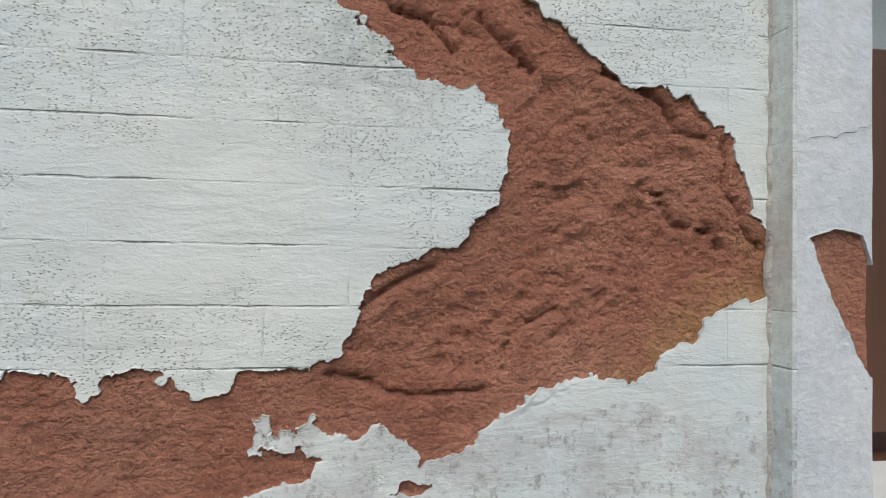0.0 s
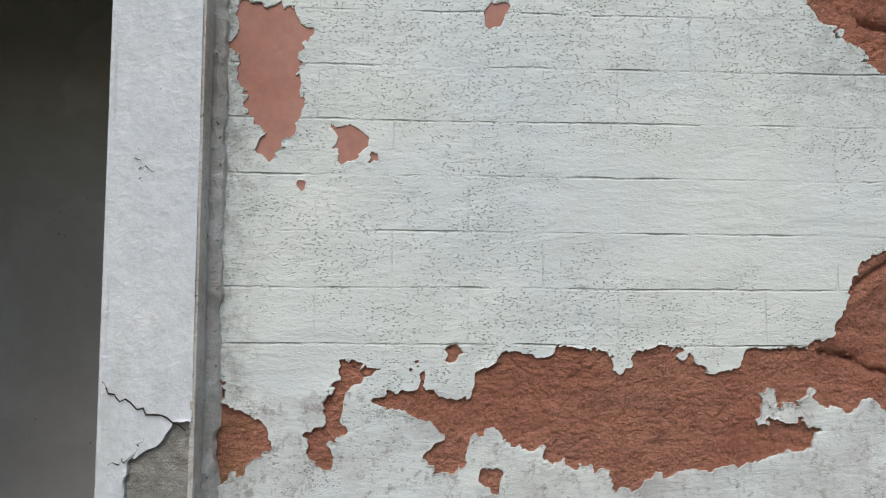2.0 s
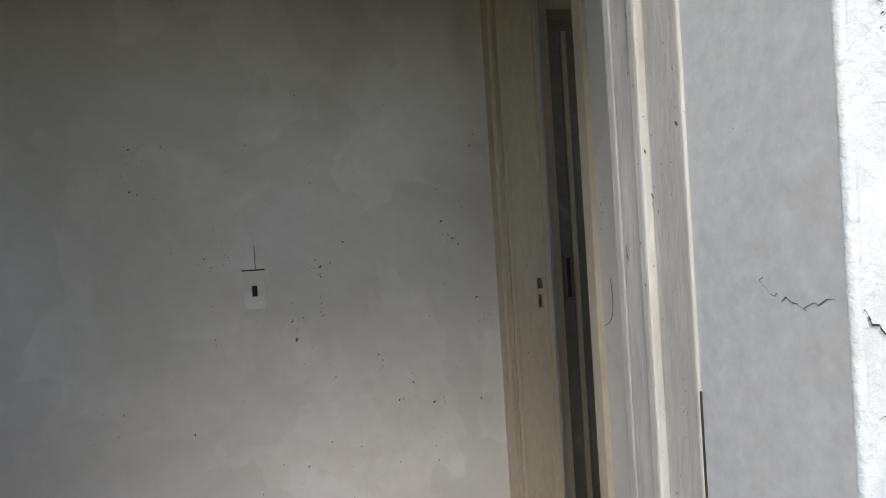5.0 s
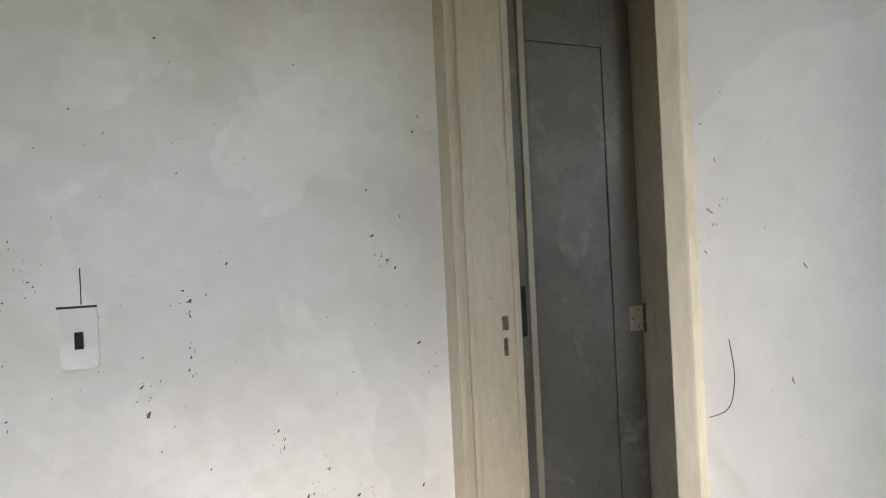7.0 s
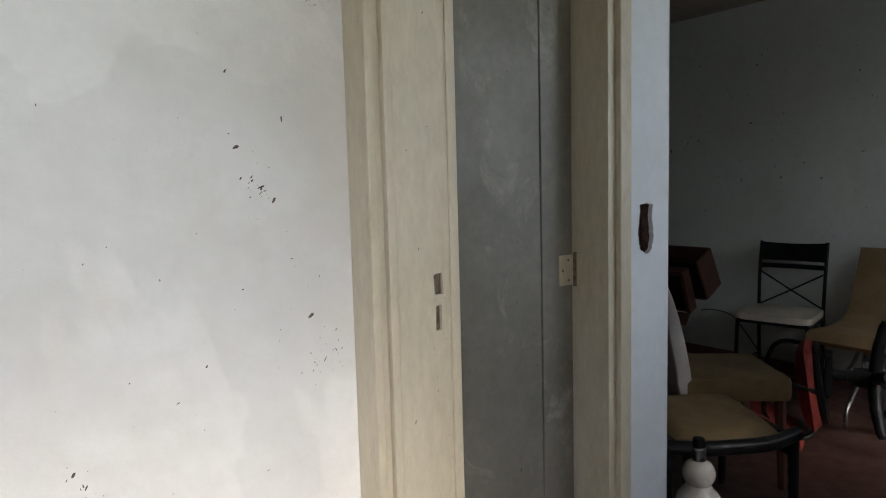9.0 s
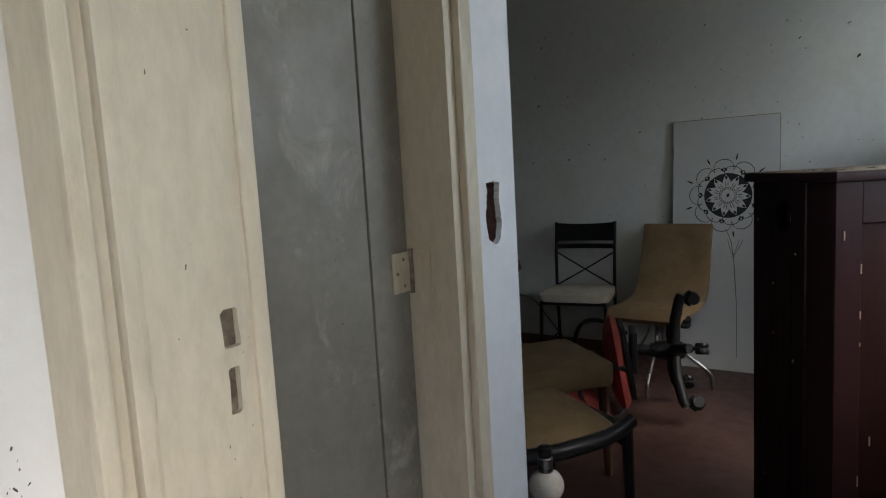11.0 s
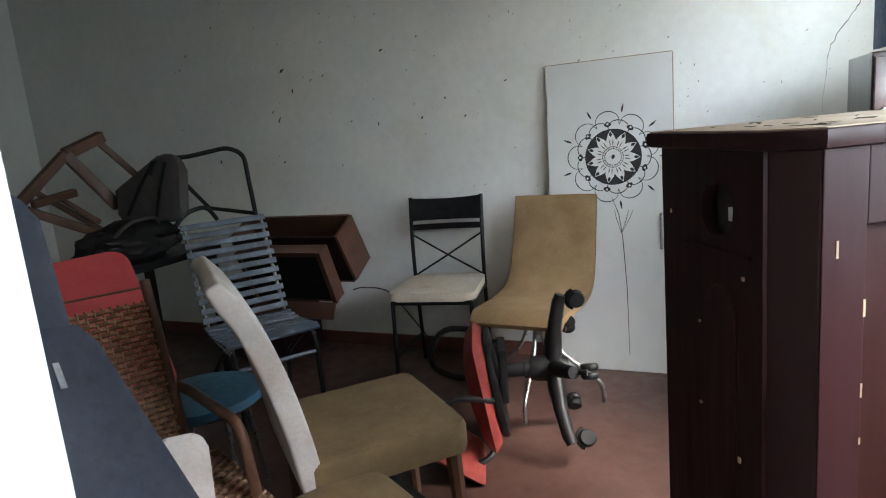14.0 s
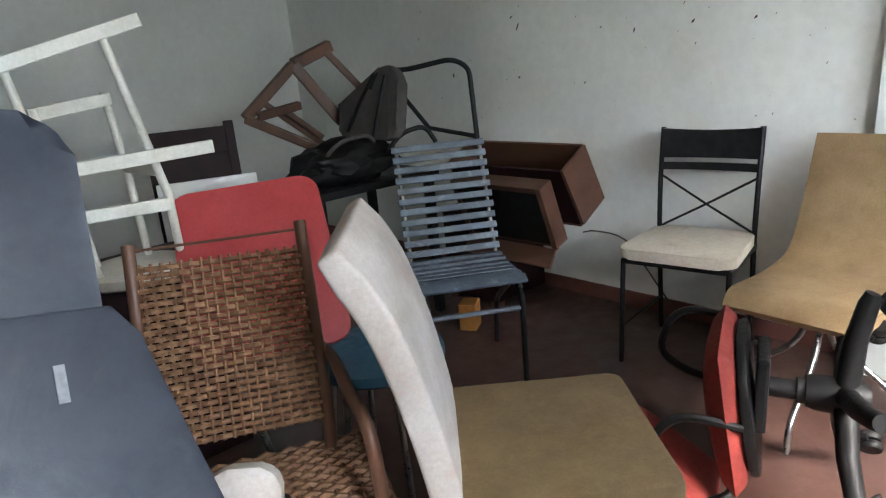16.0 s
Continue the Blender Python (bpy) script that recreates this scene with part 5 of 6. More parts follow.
# ---------------------------------------------------------------- cabinets under and over the window
def wall_cabinets():
    c = thing("wall_cabinet", pose(0, 0, 0), "long wall cupboard with a deep blue door and pale doors", "cabinet")
    part("body", boxes((1.00, 2.49, 1.86, 1.972, 1.355, 1.372), (1.00, 2.49, 1.86, 1.972, 2.0, 2.018), (2.474, 2.49, 1.86, 1.972, 1.372, 2.0), (1.00, 1.016, 1.86, 1.972, 1.372, 2.0), (1.016, 2.474, 1.86, 1.866, 1.372, 2.0), (1.04, 1.08, 1.652, 1.86, 1.99, 2.01), (1.765, 1.79, 1.652, 1.86, 1.99, 2.01)), M_BOARD, c)
    part("door", boxes((1.475, 2.49, 1.974, 1.992, 1.35, 2.018), bevel=0.002), M_BLUE, c, "deep blue laminate door")
    part("door", boxes((1.00, 1.468, 1.974, 1.992, 1.35, 2.018), bevel=0.002), M_BOARD, c, "pale grey laminate door")
    t = thing("tall_cupboard", pose(2.73, 1.83, 0), "glossy red-brown cupboard standing in the corner", "cabinet")
    part("body", boxes((-0.22, 0.22, -0.17, 0.16, 0.0, 1.345), bevel=0.004), M_GLOSSWOOD, t)
    part("door", boxes((-0.236, -0.222, -0.165, 0.155, 0.06, 1.33), bevel=0.003), M_GLOSSWOOD, t)
    part("knob", lathe(bmesh.new(), [(0.004, 0), (0.006, 0.008), (0.010, 0.014), (0.006, 0.02)], 12, frame_of((-0.236, 0.13, 1.17), (0, 0, 1), (0, 1, 0))), M_CHROME, t, "small round knob", True)


M_GLOSSWOOD = wood("glossy_red_brown_veneer", (0.030, 0.012, 0.011), (0.052, 0.020, 0.017), "z", 0.14)
wall_cabinets()
win = setting("window_1", boxes((0.66, 0.70, 1.50, 1.56, 1.08, 2.12), (1.46, 1.50, 1.50, 1.56, 1.08, 2.12), (0.70, 1.46, 1.50, 1.56, 2.07, 2.12), (1.07, 1.10, 1.50, 1.56, 1.12, 2.07), (0.66, 1.50, 1.50, 1.56, 1.06, 1.12)), M_CHAIRWOOD, "brown wooden window frame without glass", "window")
part("shutter", boxes((0.66, 0.98, 1.462, 1.49, 1.10, 1.705), bevel=0.003), M_CHAIRWOOD, win, "folded-back brown shutter")
part("sill", boxes((0.65, 1.50, 1.45, 1.70, 1.045, 1.062), bevel=0.004), M_CHAIRWOOD, win)
win = setting("window_2", boxes((1.62, 1.66, 1.585, 1.635, 1.262, 2.0), (2.60, 2.64, 1.585, 1.635, 1.262, 2.0), (1.66, 2.60, 1.585, 1.635, 1.955, 2.0)), M_WHITEWOOD, "white window with a brown lower rail under the cupboards", "window")
part("bottom_rail", boxes((1.62, 2.64, 1.59, 1.632, 1.195, 1.262), bevel=0.004), M_CHAIRWOOD, win, "brown wooden bottom rail")
for x in (1.98, 2.30):
    part("mullion", boxes((x, x + 0.018, 1.592, 1.628, 1.263, 1.954), bevel=0.003), M_WHITEWOOD, win)
part("sill", boxes((1.60, 2.50, 1.60, 1.70, 1.172, 1.193), bevel=0.005), M_WHITEWOOD, win, "white painted sill board")


# ---------------------------------------------------------------- the heap by the far corner
def slat_chair():
    f = Vector((-0.55, -0.83, 0))
    c = thing("slatted_chair", frame_of((2.30, 4.31, 0), f, (0.83, -0.55, 0)), "old slatted garden chair, blue-grey slats on steel legs", "chair")
    for i in range(11):
        u = i / 10
        p = Vector((-0.185 - 0.17 * u ** 1.1, 0, 0.465 + 0.415 * u))
        bm = box(bmesh.new(), -0.006, 0.006, -0.20, 0.20, -0.0135, 0.0135, Matrix.Translation(p) @ pose(0, 0, 0, 0, -20, 0), 0.003)
        part("back_slat", bm, M_SLAT, c)
    for i in range(8):
        x = -0.16 + 0.053 * i
        bm = box(bmesh.new(), -0.021, 0.021, -0.20, 0.20, -0.006, 0.006, pose(x, 0, 0.425 + 0.012 * abs(i - 2.5) / 3, 0, (-6 if i < 6 else 14 + 8 * (i - 6)), 0), 0.002)
        part("seat_slat", bm, M_SLAT, c)
    for s in (-1, 1):
        pts = bend([(-0.24, s * 0.175, 0), (-0.20, s * 0.175, 0.22), (0.10, s * 0.175, 0.405), (0.225, s * 0.175, 0.40), (0.235, s * 0.175, 0.0)], 0.06)
        part("leg_frame", tube(bmesh.new(), pts, 0.0115, 10), M_BLACK, c, "", True)
        pts = bend([(0.20, s * 0.18, 0.405), (-0.16, s * 0.18, 0.405), (-0.20, s * 0.18, 0.47), (-0.365, s * 0.18, 0.885)], 0.06)
        part("side_rail", tube(bmesh.new(), pts, 0.009, 10), M_CHROME, c, "", True)
    part("front_rail", tube(bmesh.new(), [(0.225, -0.175, 0.335), (0.225, 0.175, 0.335)], 0.010, 8), M_SLAT, c, "", True)


def board(p, q, t, y0, y1):
    """A flat board seen edge-on from p to q in the xz plane, t thick, running along y."""
    d = (Vector((q[0], 0, q[1])) - Vector((p[0], 0, p[1])))
    o = Vector((-d.z, 0, d.x)).normalized() * t
    a, b = Vector((p[0], 0, p[1])), Vector((q[0], 0, q[1]))
    bm = bmesh.new()
    rings = [[bm.verts.new(v + Vector((0, y, 0))) for v in (a, b, b + o, a + o)] for y in (y0, y1)]
    bm.faces.new(rings[0])
    bm.faces.new(rings[1][::-1])
    for k in range(4):
        bm.faces.new((rings[0][k - 1], rings[1][k - 1], rings[1][k], rings[0][k]))
    bmesh.ops.recalc_face_normals(bm, faces=bm.faces)
    return bm


def brown_box():
    c = thing("drawer_box", pose(2.88, 4.45, 0.5), "open brown veneered box lying tilted on the heap", "box")
    top, back, low, lip = (2.89, 0.846), (3.03, 0.60), (2.87, 0.495), (2.735, 0.755)
    part("back", local(c, board(top, back, -0.012, 4.15, 4.80)), M_BROWN, c)
    part("bottom", local(c, board(back, low, -0.012, 4.15, 4.80)), M_BROWN, c)
    part("front", local(c, board(low, lip, -0.012, 4.15, 4.80)), M_DARKWOOD, c)
    mid0, mid1 = (2.8125, 0.8005), (2.95, 0.5475)
    for y in (4.136, 4.80):
        part("side", local(c, board(mid0, mid1, 0.089, y, y + 0.014)), M_BROWN, c)
        part("side", local(c, board(mid0, mid1, -0.089, y, y + 0.014)), M_BROWN, c)
    drawer = part("drawer", local(c, board((2.650, 0.700), (2.752, 0.425), 0.07, 4.185, 4.70)), M_BROWN, c, "pulled-out drawer with a dark front")
    part("drawer_front", local(c, board((2.6555, 0.676), (2.743, 0.440), -0.004, 4.215, 4.67)), M_BLACK, drawer)
    for y in (4.180, 4.675):
        part("rim", local(c, board((2.650, 0.702), (2.752, 0.423), -0.014, y, y + 0.026)), M_BROWN, drawer)
    part("rim", local(c, board((2.650, 0.704), (2.6585, 0.681), -0.0145, 4.2065, 4.6745)), M_BROWN, drawer)
    part("drawer_bottom", local(c, board((2.735, 0.423), (2.690, 0.350), 0.013, 4.19, 4.70)), M_BROWN, drawer)
    k = thing("low_chest", pose(3.02, 4.72, 0), "low brown chest under the heap", "chest")
    part("body", boxes((-0.16, 0.22, -0.06, 0.30, 0.03, 0.492), bevel=0.004), M_DARKWOOD, k)
    part("foot", boxes((-0.15, -0.10, -0.05, 0.0, 0, 0.03)), M_BROWN, k)
    part("foot", boxes((-0.15, -0.10, 0.24, 0.29, 0, 0.03)), M_BROWN, k)
    w = thing("timber_offcut", pose(2.62, 4.62, 0, 0, 0, 30), "short orange timber offcut on the floor", "timber")
    part("block", boxes((-0.05, 0.05, -0.04, 0.04, 0, 0.13), bevel=0.004), M_ORANGE, w)


def red_seat():
    c = thing("folding_table", pose(1.56, 4.28, 0), "red plastic folding table top standing on edge", "table")
    m = frame_of((1.336, 4.554, 0.891), (0.399, -0.187, 0.014), (-0.13, -0.30, -0.42))
    out = [(0.22 + x, 0.27 + y) for x, y in rounded(0.45, 0.56, 0.055)]
    bm = plate(bmesh.new(), out, 0.022, m, 0.006)
    part("table_top", local(c, bm), M_REDPLASTIC, c, "faded red plastic top with rounded corners", True)
    for a, b in (((1.34, 4.40, 0.50), (1.42, 4.30, 0.0)), ((1.68, 4.24, 0.50), (1.70, 4.32, 0.0))):
        part("leg", local(c, tube(bmesh.new(), [a, b], 0.012)), M_CHROME, c, "", True)
    s = thing("blue_chair", pose(1.66, 4.02, 0, 0, 0, 25), "chair with a round blue vinyl seat", "chair")
    part("seat", lathe(bmesh.new(), [(0.05, 0.385), (0.18, 0.385), (0.20, 0.40), (0.195, 0.425), (0.12, 0.438), (0.02, 0.44)], 30), M_TEAL, s, "", True)
    for a in (45, 135, 225, 315):
        q = radians(a)
        part("leg", tube(bmesh.new(), [(0.14 * math.cos(q), 0.14 * math.sin(q), 0.39), (0.19 * math.cos(q), 0.19 * math.sin(q), 0.0)], 0.010), M_CHROME, s, "", True)


def wicker_chair():
    c = thing("wicker_chair", pose(1.25, 3.98, 0), "brown woven wicker chair with turned posts", "chair")
    m = frame_of((1.047, 3.998, 0.857), (0.33, -0.145, -0.013), (-0.09, -0.10, -0.33))
    W, H = 0.35, 0.40
    bm = bmesh.new()
    for i in range(17):
        x = 0.012 + (W - 0.024) * i / 16
        tube(bm, [(x, 0.0, 0), (x, H, 0)], 0.0042, 5)
    for j in range(26):
        y = 0.012 + (H - 0.02) * j / 25
        pts = [(W * k / 32, y, 0.0062 * math.cos(math.pi * (k / 2 + j))) for k in range(33)]
        tube(bm, pts, 0.0066, 5)
    bmesh.ops.transform(bm, matrix=m, verts=bm.verts)
    tagged(part("woven_back", local(c, bm), M_WICKER, c, "", True), kind="stuff")
    for x, top in ((-0.008, -0.045), (W + 0.008, -0.055)):
        bm = tube(bmesh.new(), [m @ Vector((x, top, 0)), m @ Vector((x, H, 0)), (m @ Vector((x, H, 0))) + Vector((-0.05, -0.03, -0.44))], 0.014, 10)
        part("post", local(c, bm), M_CHAIRWOOD, c, "", True)
    part("top_rod", local(c, tube(bmesh.new(), [m @ Vector((0, -0.032, 0)), m @ Vector((W, -0.036, 0))], 0.0035, 6)), M_CHAIRWOOD, c)
    bm = bmesh.new()
    s = frame_of((1.06, 3.86, 0.40), (0.33, -0.145, 0.0), (-0.14, -0.34, -0.02))
    for i in range(15):
        tube(bm, [(0.36 * i / 14, 0, 0), (0.36 * i / 14, 0.36, 0)], 0.005, 5)
    for j in range(24):
        tube(bm, [(0.36 * k / 28, 0.36 * j / 23, 0.006 * math.cos(math.pi * (k / 2 + j))) for k in range(29)], 0.0066, 5)
    bmesh.ops.transform(bm, matrix=s, verts=bm.verts)
    tagged(part("woven_seat", local(c, bm), M_WICKER, c, "", True), kind="stuff")
    bm = tube(bmesh.new(), bend([(1.375, 3.90, 0.60), (1.345, 3.74, 0.605), (1.275, 3.58, 0.60), (1.235, 3.46, 0.585), (1.235, 3.44, 0.40)], 0.05), 0.014, 10)
    part("arm", local(c, bm), M_CHAIRWOOD, c, "dark curved wooden arm", True)
    for x in (0, 0.36):
        a = s @ Vector((x, 0.36, 0.0))
        part("front_leg", local(c, tube(bmesh.new(), [a, (a.x, a.y, 0)], 0.014, 8)), M_CHAIRWOOD, c, "", True)


def navy_recliner():
    c = thing("recliner", pose(0.66, 3.50, 0), "navy vinyl reclining chair with a worn pale tag", "chair")
    lower = frame_of((0.665, 3.33, 0.70), (0.95, 0.10, -0.20), (0.05, 0.42, 0.90))
    part("back_pad", local(c, plate(bmesh.new(), [(-0.30, -0.30), (0.28, -0.30), (0.31, -0.25), (0.17, 0.26), (0.14, 0.30), (-0.30, 0.30)], 0.09, lower @ pose(0, 0, -0.02), 0.018)), M_NAVY, c, "", True)
    upper = frame_of((0.60, 3.50, 1.07), (0.95, 0.10, -0.16), (0.05, 0.30, 0.95))
    part("head_pad", local(c, plate(bmesh.new(), rounded(0.50, 0.31, 0.055), 0.10, upper @ pose(0, 0, -0.02), 0.022)), M_NAVY, c, "", True)
    part("tag", local(c, plate(bmesh.new(), [(-0.006, -0.022), (0.006, -0.022), (0.006, 0.022), (-0.006, 0.022)], 0.0015, lower @ pose(0.067, 0.212, 0.0705))), M_GREYTAG, c, "small pale cloth tag")
    part("base", local(c, boxes((0.42, 0.92, 3.42, 3.80, 0.0, 0.40), bevel=0.02)), M_NAVY, c)
    part("side_arm", local(c, plate(bmesh.new(), rounded(0.10, 0.22, 0.03), 0.05, frame_of((0.93, 3.33, 0.60), (0.75, -0.5, -0.1), (0.2, 0.35, 0.9)), 0.012)), M_WHITEPAD, c, "white padded side arm", True)
    for x in (0.46, 0.88):
        part("leg", local(c, tube(bmesh.new(), [(x, 3.30, 0.46), (x, 3.22, 0.0)], 0.014)), M_BLACK, c, "", True)


def white_stool():
    b = thing("dark_cabinet", pose(1.22, 4.72, 0), "dark brown cabinet under the upturned stool", "cabinet")
    part("body", boxes((-0.24, 0.24, -0.16, 0.18, 0.0, 0.66), bevel=0.006), M_DARKWOOD, b)
    part("top", boxes((-0.26, 0.26, -0.18, 0.2, 0.66, 0.68), bevel=0.004), M_DARKWOOD, b)
    c = thing("stool", pose(1.20, 4.55, 0.68), "white painted wooden stool lying upside down", "stool")
    part("seat", local(c, lathe(bmesh.new(), [(0.14, 0.68), (0.155, 0.69), (0.155, 0.715), (0.14, 0.722)], 28, pose(1.20, 4.56, 0))), M_WHITEWOOD, c, "", True)
    for pts in (((1.31, 4.47, 0.715), (1.291, 4.42, 0.93), (1.231, 4.50, 1.36)), ((1.09, 4.50, 0.715), (1.045, 4.50, 0.88), (0.985, 4.50, 1.31)), ((1.27, 4.64, 0.715), (1.265, 4.66, 1.0), (1.258, 4.69, 1.22)), ((1.12, 4.64, 0.715), (1.09, 4.64, 1.0), (1.05, 4.63, 1.19))):
        part("leg", local(c, tube(bmesh.new(), pts, 0.0125, 10)), M_WHITEWOOD, c, "", True)
    for a, e in (((1.05, 4.42, 1.035), (1.42, 4.36, 1.048)), ((0.95, 4.49, 1.295), (1.334, 4.494, 1.403)), ((1.04, 4.63, 1.175), (1.265, 4.66, 1.20)), ((1.28, 4.43, 1.0), (1.265, 4.66, 1.0)), ((1.04, 4.49, 0.90), (1.29, 4.42, 0.902))):
        d = Vector(e) - Vector(a)
        part("rung", local(c, box(bmesh.new(), 0, d.length, -0.010, 0.010, -0.018, 0.018, frame_of(a, d, (0.1, 0.9, 0.0)), 0.003)), M_WHITEWOOD, c)
    p = thing("headboard", frame_of((1.55, 5.36, 0.0), (0.32, -0.12, 0.0), (0.0, 0.06, 1.0)), "dark brown panelled headboard standing in the heap", "headboard")
    part("panel", boxes((0, 0.36, 0.0, 1.03, -0.022, 0), bevel=0.004), M_DARKWOOD, p)
    part("rail", boxes((0, 0.36, 0.93, 1.04, -0.03, 0.008), bevel=0.004), M_DARKWOOD, p)
    part("post", boxes((0.33, 0.37, 0.0, 1.06, -0.034, 0.012), bevel=0.005), M_DARKWOOD, p)
    w = thing("white_board", frame_of((1.52, 5.22, 0.0), (0.34, -0.12, 0.0), (0.0, 0.05, 1.0)), "white board standing among the chairs", "board")
    part("panel", boxes((0, 0.40, 0, 0.84, -0.018, 0), bevel=0.002), M_BOARD, w)


def bag_outline():
    """A sagging cloth shape, narrow at the top and broad below."""
    pts = bend([(-0.22, -0.04, 0), (0.03, 0.20, 0), (0.12, 0.17, 0), (0.20, -0.12, 0), (-0.14, -0.20, 0), (-0.22, -0.04, 0)], 0.05, 4)
    return [(p.x, p.y) for p in pts[:-1]]


def upturned_chairs():
    t = thing("side_table", pose(2.36, 5.12, 0), "dark side table buried in the heap", "table")
    part("table_top", boxes((-0.34, 0.36, -0.26, 0.30, 0.70, 0.735), bevel=0.005), M_BLACK, t)
    for x in (-0.3, 0.32):
        for y in (-0.22, 0.26):
            part("leg", boxes((x - 0.02, x + 0.02, y - 0.02, y + 0.02, 0, 0.70), bevel=0.003), M_BLACK, t)
    bag = thing("black_bag", pose(2.30, 5.02, 0.735), "crumpled black cloth bag on the heap", "bag")
    bm = bmesh.new()
    bmesh.ops.create_icosphere(bm, subdivisions=4, radius=1.0)
    for vv in bm.verts:
        k = 1 + 0.22 * noise.noise(vv.co * 2.2) + 0.10 * noise.noise(vv.co * 6)
        vv.co = Vector((vv.co.x * 0.27 * k, vv.co.y * 0.16 * k, max(0.0, 0.085 + vv.co.z * 0.11 * k)))
    part("cloth", bm, M_PLASTIC, bag, "", True)
    part("strap", tube(bmesh.new(), bend([(-0.2, -0.05, 0.08), (-0.12, -0.14, 0.20), (0.06, -0.13, 0.21), (0.16, -0.04, 0.10)], 0.06), 0.009, 8), M_GREYFAB, bag, "", True)
    c = thing("wooden_chair", pose(2.25, 5.30, 0.735), "worn brown wooden chair lying upside down", "chair")
    rails = (("leg", (2.02, 5.37, 1.05), (2.30, 5.36, 1.27), 0.022), ("leg", (2.30, 5.36, 1.27), (2.50, 5.33, 1.345), 0.026), ("leg", (2.02, 5.37, 1.05), (2.34, 5.26, 0.86), 0.020),
             ("seat_rail", (2.30, 5.36, 1.27), (2.48, 5.28, 0.98), 0.026), ("seat_rail", (2.46, 5.33, 1.33), (2.62, 5.24, 1.10), 0.016), ("stretcher", (2.05, 5.30, 1.055), (2.26, 5.28, 1.085), 0.018), ("stretcher", (2.20, 5.33, 1.07), (2.36, 5.28, 0.92), 0.012), ("stretcher", (2.12, 5.42, 1.13), (2.54, 5.28, 0.742), 0.014))
    for name, a, e, r in rails:
        d = Vector(e) - Vector(a)
        bm = box(bmesh.new(), 0, d.length, -r, r, -r * 1.05, r * 1.05, frame_of(a, d, (0.3, 0.9, 0.2)), 0.006)
        part(name, local(c, bm), M_CHAIRWOOD, c)
    s = thing("tube_chair", pose(2.66, 4.90, 0.735), "black tubular chair with a grey cloth seat, upside down", "chair")
    m = frame_of((2.53, 5.02, 1.045), (0.12, -0.98, -0.20), (0.30, 0.0, 1.0))
    part("seat", local(s, plate(bmesh.new(), bag_outline(), 0.07, m, 0.025)), M_GREYFAB, s, "sagging dark grey cloth seat", True)
    for x0, x1 in ((-0.10, -0.02), (0.07, 0.05)):
        part("webbing", local(s, tube(bmesh.new(), [m @ Vector((x0, -0.15, 0.070)), m @ Vector(((x0 + x1) / 2, 0.0, 0.074)), m @ Vector((x1, 0.14, 0.070))], 0.009, 6)), M_BLACK, s)
    pts = bend([(2.48, 5.02, 1.13), (2.52, 4.99, 1.21), (2.60, 4.90, 1.20), (2.745, 4.74, 1.232), (2.80, 4.69, 1.19), (2.80, 4.665, 0.84)], 0.06)
    part("tube_frame", local(s, tube(bmesh.new(), pts, 0.012, 10)), M_BLACK, s, "", True)
    pts = bend([(2.40, 4.90, 0.80), (2.50, 4.86, 0.93), (2.62, 4.82, 0.95), (2.66, 4.80, 0.87)], 0.06)
    part("tube_frame", local(s, tube(bmesh.new(), pts, 0.011, 10)), M_BLACK, s, "", True)
    part("tube_frame", local(s, tube(bmesh.new(), [(2.58, 4.99, 1.16), (2.68, 4.86, 0.93), (2.80, 4.68, 0.88)], 0.011, 10)), M_BLACK, s, "", True)
    part("strap", local(s, tube(bmesh.new(), [(2.49, 5.0, 0.96), (2.56, 4.99, 1.2)], 0.009, 8)), M_BLACK, s)


slat_chair()
brown_box()
red_seat()
wicker_chair()
navy_recliner()
white_stool()
upturned_chairs()


# ---------------------------------------------------------------- small fixtures and marks
def light_switch():
    c = thing("light_switch", pose(-1.299, 2.692, 1.172), "old surface light switch, plate painted over", "switch")
    part("plate", plate(bmesh.new(), rounded(0.060, 0.108, 0.006), 0.007, frame_of((0, 0, 0), (1, 0, 0), (0, 0, 1)), 0.002), M_PORCH, c)
    part("rocker", boxes((-0.007, 0.007, -0.012, -0.006, -0.018, 0.012), bevel=0.001), M_PLASTIC, c, "dark rocker")
    part("edge_crack", boxes((-0.034, 0.030, -0.0016, 0.0, 0.054, 0.058), (0.004, 0.006, -0.0012, 0.0, 0.06, 0.125)), M_DIRT_SHADE, c, "dirty crack above the plate")


light_switch()
cable = thing("wall_cable", pose(3.26, 4.30, 0), "thin grey cable sagging along the wall", "cable")
part("cable", local(cable, tube(bmesh.new(), bend([(3.262, 4.42, 0.34), (3.25, 4.36, 0.36), (3.262, 4.24, 0.355), (3.255, 4.16, 0.33), (3.262, 3.9, 0.0)], 0.05), 0.004, 6)), M_GREYFAB, cable)
bm = crack(bmesh.new(), [(2.035, 1.10), (2.03, 1.25), (2.015, 1.40), (1.985, 1.47), (1.93, 1.54), (1.90, 1.60), (1.85, 1.625)], 0.0035, "x", 3.28, 12)
tagged(part("crack", bm, M_DIRT_SHADE), "dark crack running up the plaster beside the corner", "crack", "", "structure")
bm = tube(bmesh.new(), bend([(-0.6104, 1.887, 1.188), (-0.6104, 1.880, 1.150), (-0.6104, 1.889, 1.112), (-0.6104, 1.919, 1.098)], 0.03), 0.0005, 6)
tagged(part("scratch", bm, M_DIRT_SHADE), "curved scratch in the white paint", "scratch", "", "structure")


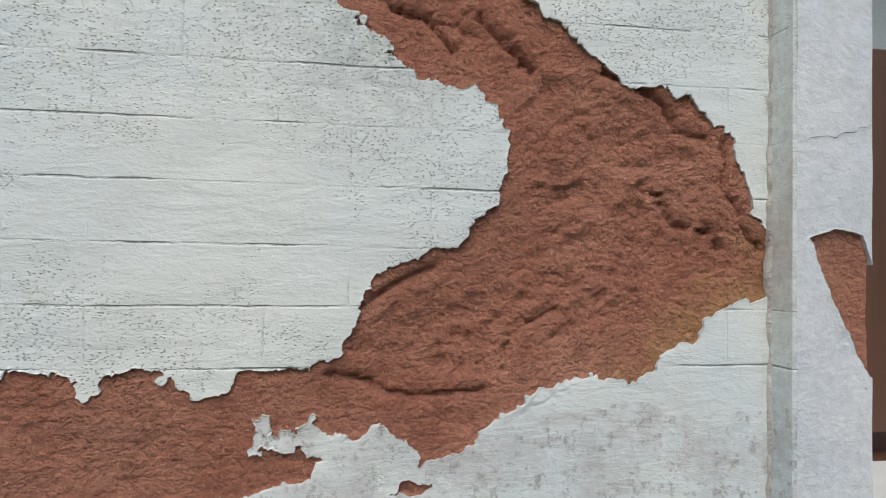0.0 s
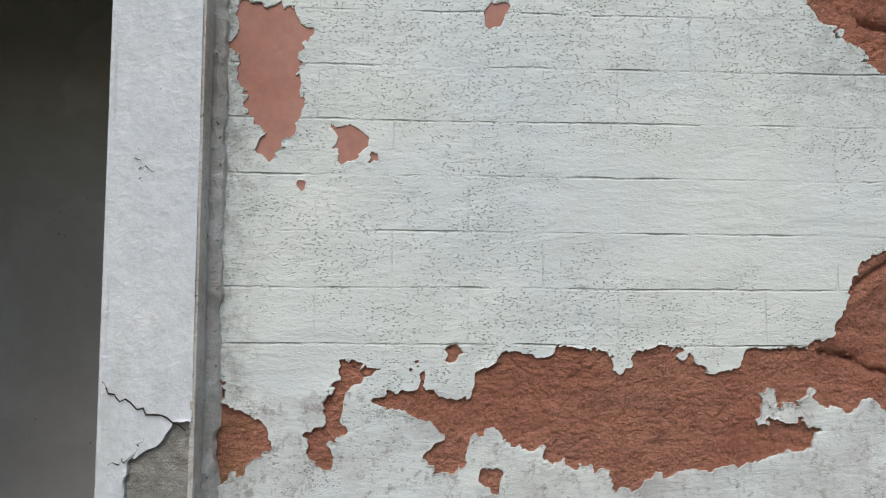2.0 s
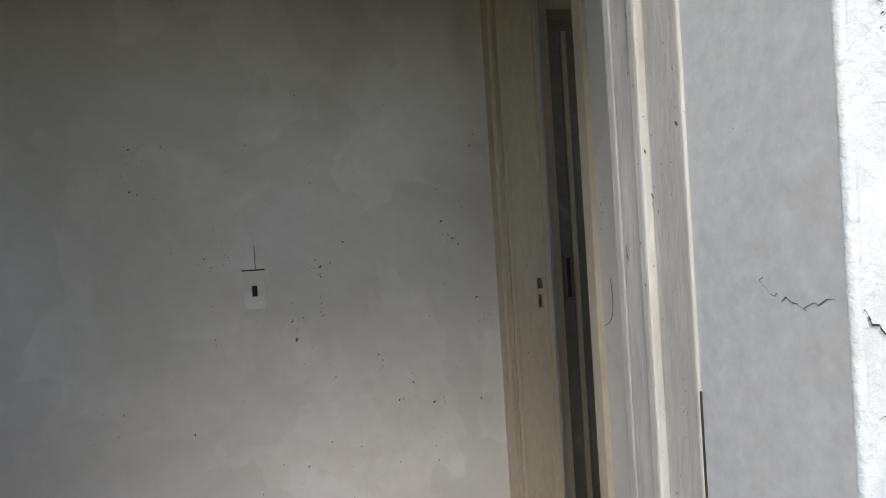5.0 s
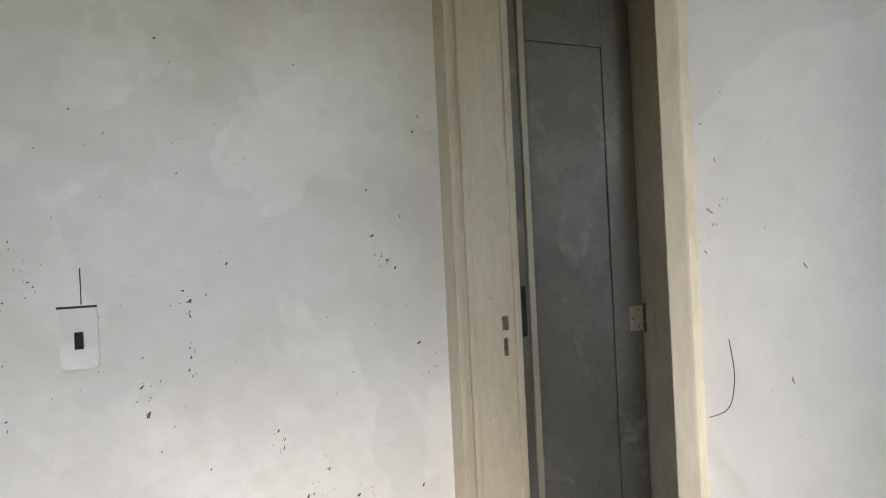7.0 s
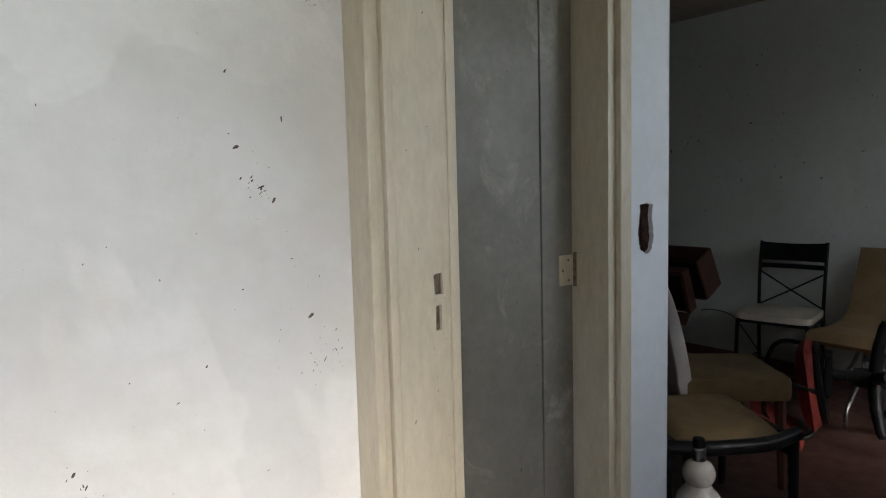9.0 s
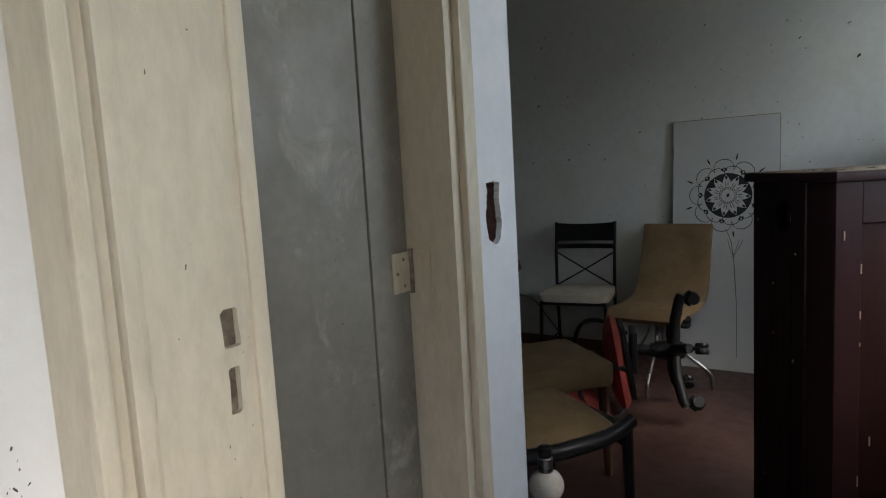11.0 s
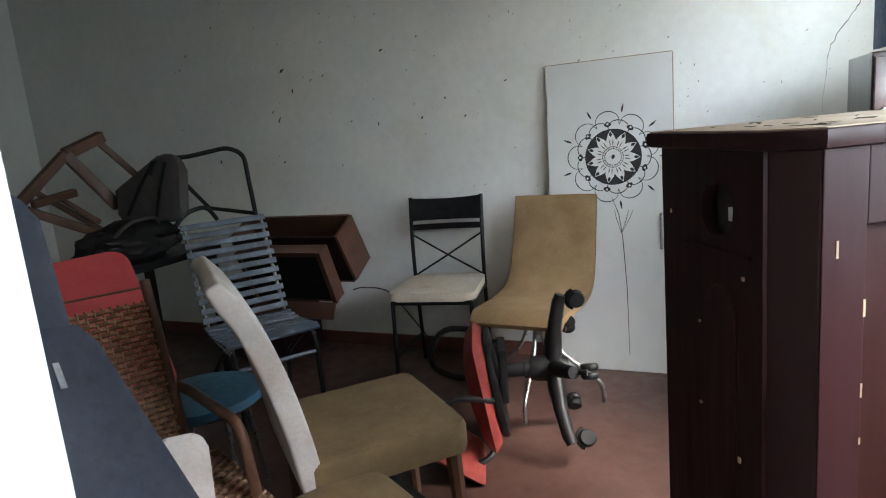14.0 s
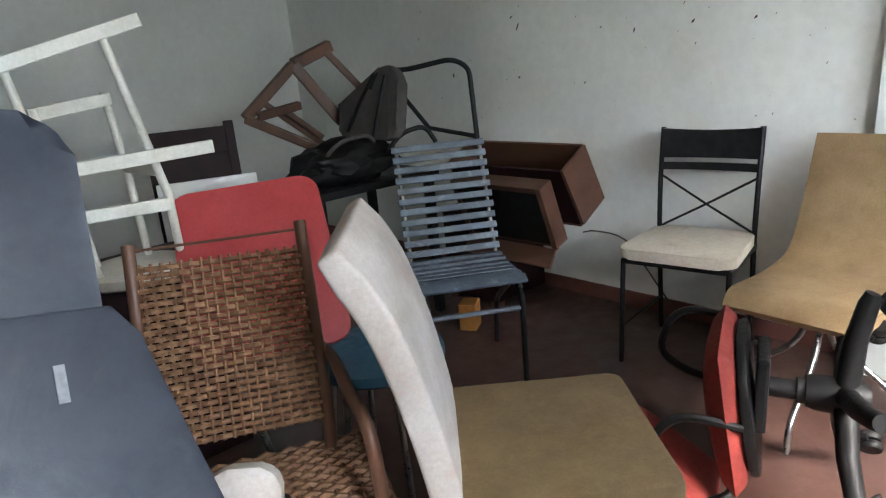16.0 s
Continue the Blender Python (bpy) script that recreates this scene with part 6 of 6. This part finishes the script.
def specks(seed, count, axis, at, a0, a1, b0, b1, size, clumps=0, at_marks=(), lean=1.1):
    """Insect marks and flaked spots: tiny dark flecks lying on a wall."""
    rnd = random.Random(seed)
    bm = bmesh.new()
    mids = [(rnd.uniform(a0, a1), rnd.uniform(b0, b1)) for _ in range(clumps)] + list(at_marks)
    for k in range(count):
        if mids and k % 2:
            ca, cb = mids[k % len(mids)]
            a, b = rnd.gauss(ca, 0.013), rnd.gauss(cb, 0.018)
        else:
            a, b = rnd.uniform(a0, a1), rnd.uniform(b0, b1)
        l = size * min(1.7, 0.28 * math.exp(rnd.gauss(0.0, 0.75)) + 0.12)
        w, q, e = l * rnd.uniform(0.2, 0.5), lean + rnd.gauss(0.0, 0.45), rnd.randint(6, 9)
        ca, sa = math.cos(q), math.sin(q)
        ring = []
        for m in range(e):
            r = rnd.uniform(0.5, 1.15)
            x, y = l * r * math.cos(6.2832 * m / e), w * r * math.sin(6.2832 * m / e)
            ring.append((a + ca * x - sa * y, b + sa * x + ca * y))
        bm.faces.new([bm.verts.new((at - 0.0008, p, r) if axis == "x" else (p, at - 0.0008, r)) for p, r in ring])
    return bm


SCUFFS = ((1.891, 1.36), (1.883, 1.327), (1.901, 1.317), (1.916, 1.294))
tagged(part("insect_marks", specks(1, 420, "y", 2.692, -1.75, -0.63, 0.5, 1.75, 0.0044, 3, ((-0.716, 1.282), (-0.716, 1.282), (-0.623, 1.048), (-0.64, 1.03), (-1.117, 1.216), (-1.12, 1.10), (-0.951, 0.933), (-0.86, 0.87), (-0.78, 0.81), (-1.38, 1.29), (-0.63, 1.55), (-1.42, 1.26))), M_FLECK), "dark insect marks and flaked specks on the wall", "marks", "", "stuff")
tagged(part("insect_marks", specks(2, 230, "x", 3.28, 1.8, 5.6, 0.9, 2.2, 0.0125, 0, (), -0.95 + 3.1416), M_FLECK), "dark insect marks scattered over the wall", "marks", "", "stuff")
tagged(part("insect_marks", specks(3, 46, "y", 2.925, -0.30, 0.16, 0.4, 1.7, 0.0055, 0), M_FLECK), "small brown marks on the closed door", "marks", "", "stuff")
tagged(part("insect_marks", specks(4, 40, "x", -0.611, 1.66, 1.92, 0.9, 1.7, 0.0042, 0, SCUFFS), M_SCUFF), "brown scuffs on the wall beside the doorway", "marks", "", "stuff")
tagged(part("peeled_spots", specks(6, 150, "x", -0.769, 1.415, 1.496, 0.85, 1.7, 0.003, 3, ((1.445, 1.36), (1.445, 1.40), (1.445, 1.30), (1.42, 1.08))), M_CHAIRWOOD), "brown peeled spots along the old door frame", "marks", "", "stuff")
tagged(part("insect_marks", specks(5, 30, "y", 2.6325, -0.55, -0.44, 0.7, 1.6, 0.0028, 0), M_FLECK), "small marks on the door frame", "marks", "", "stuff")
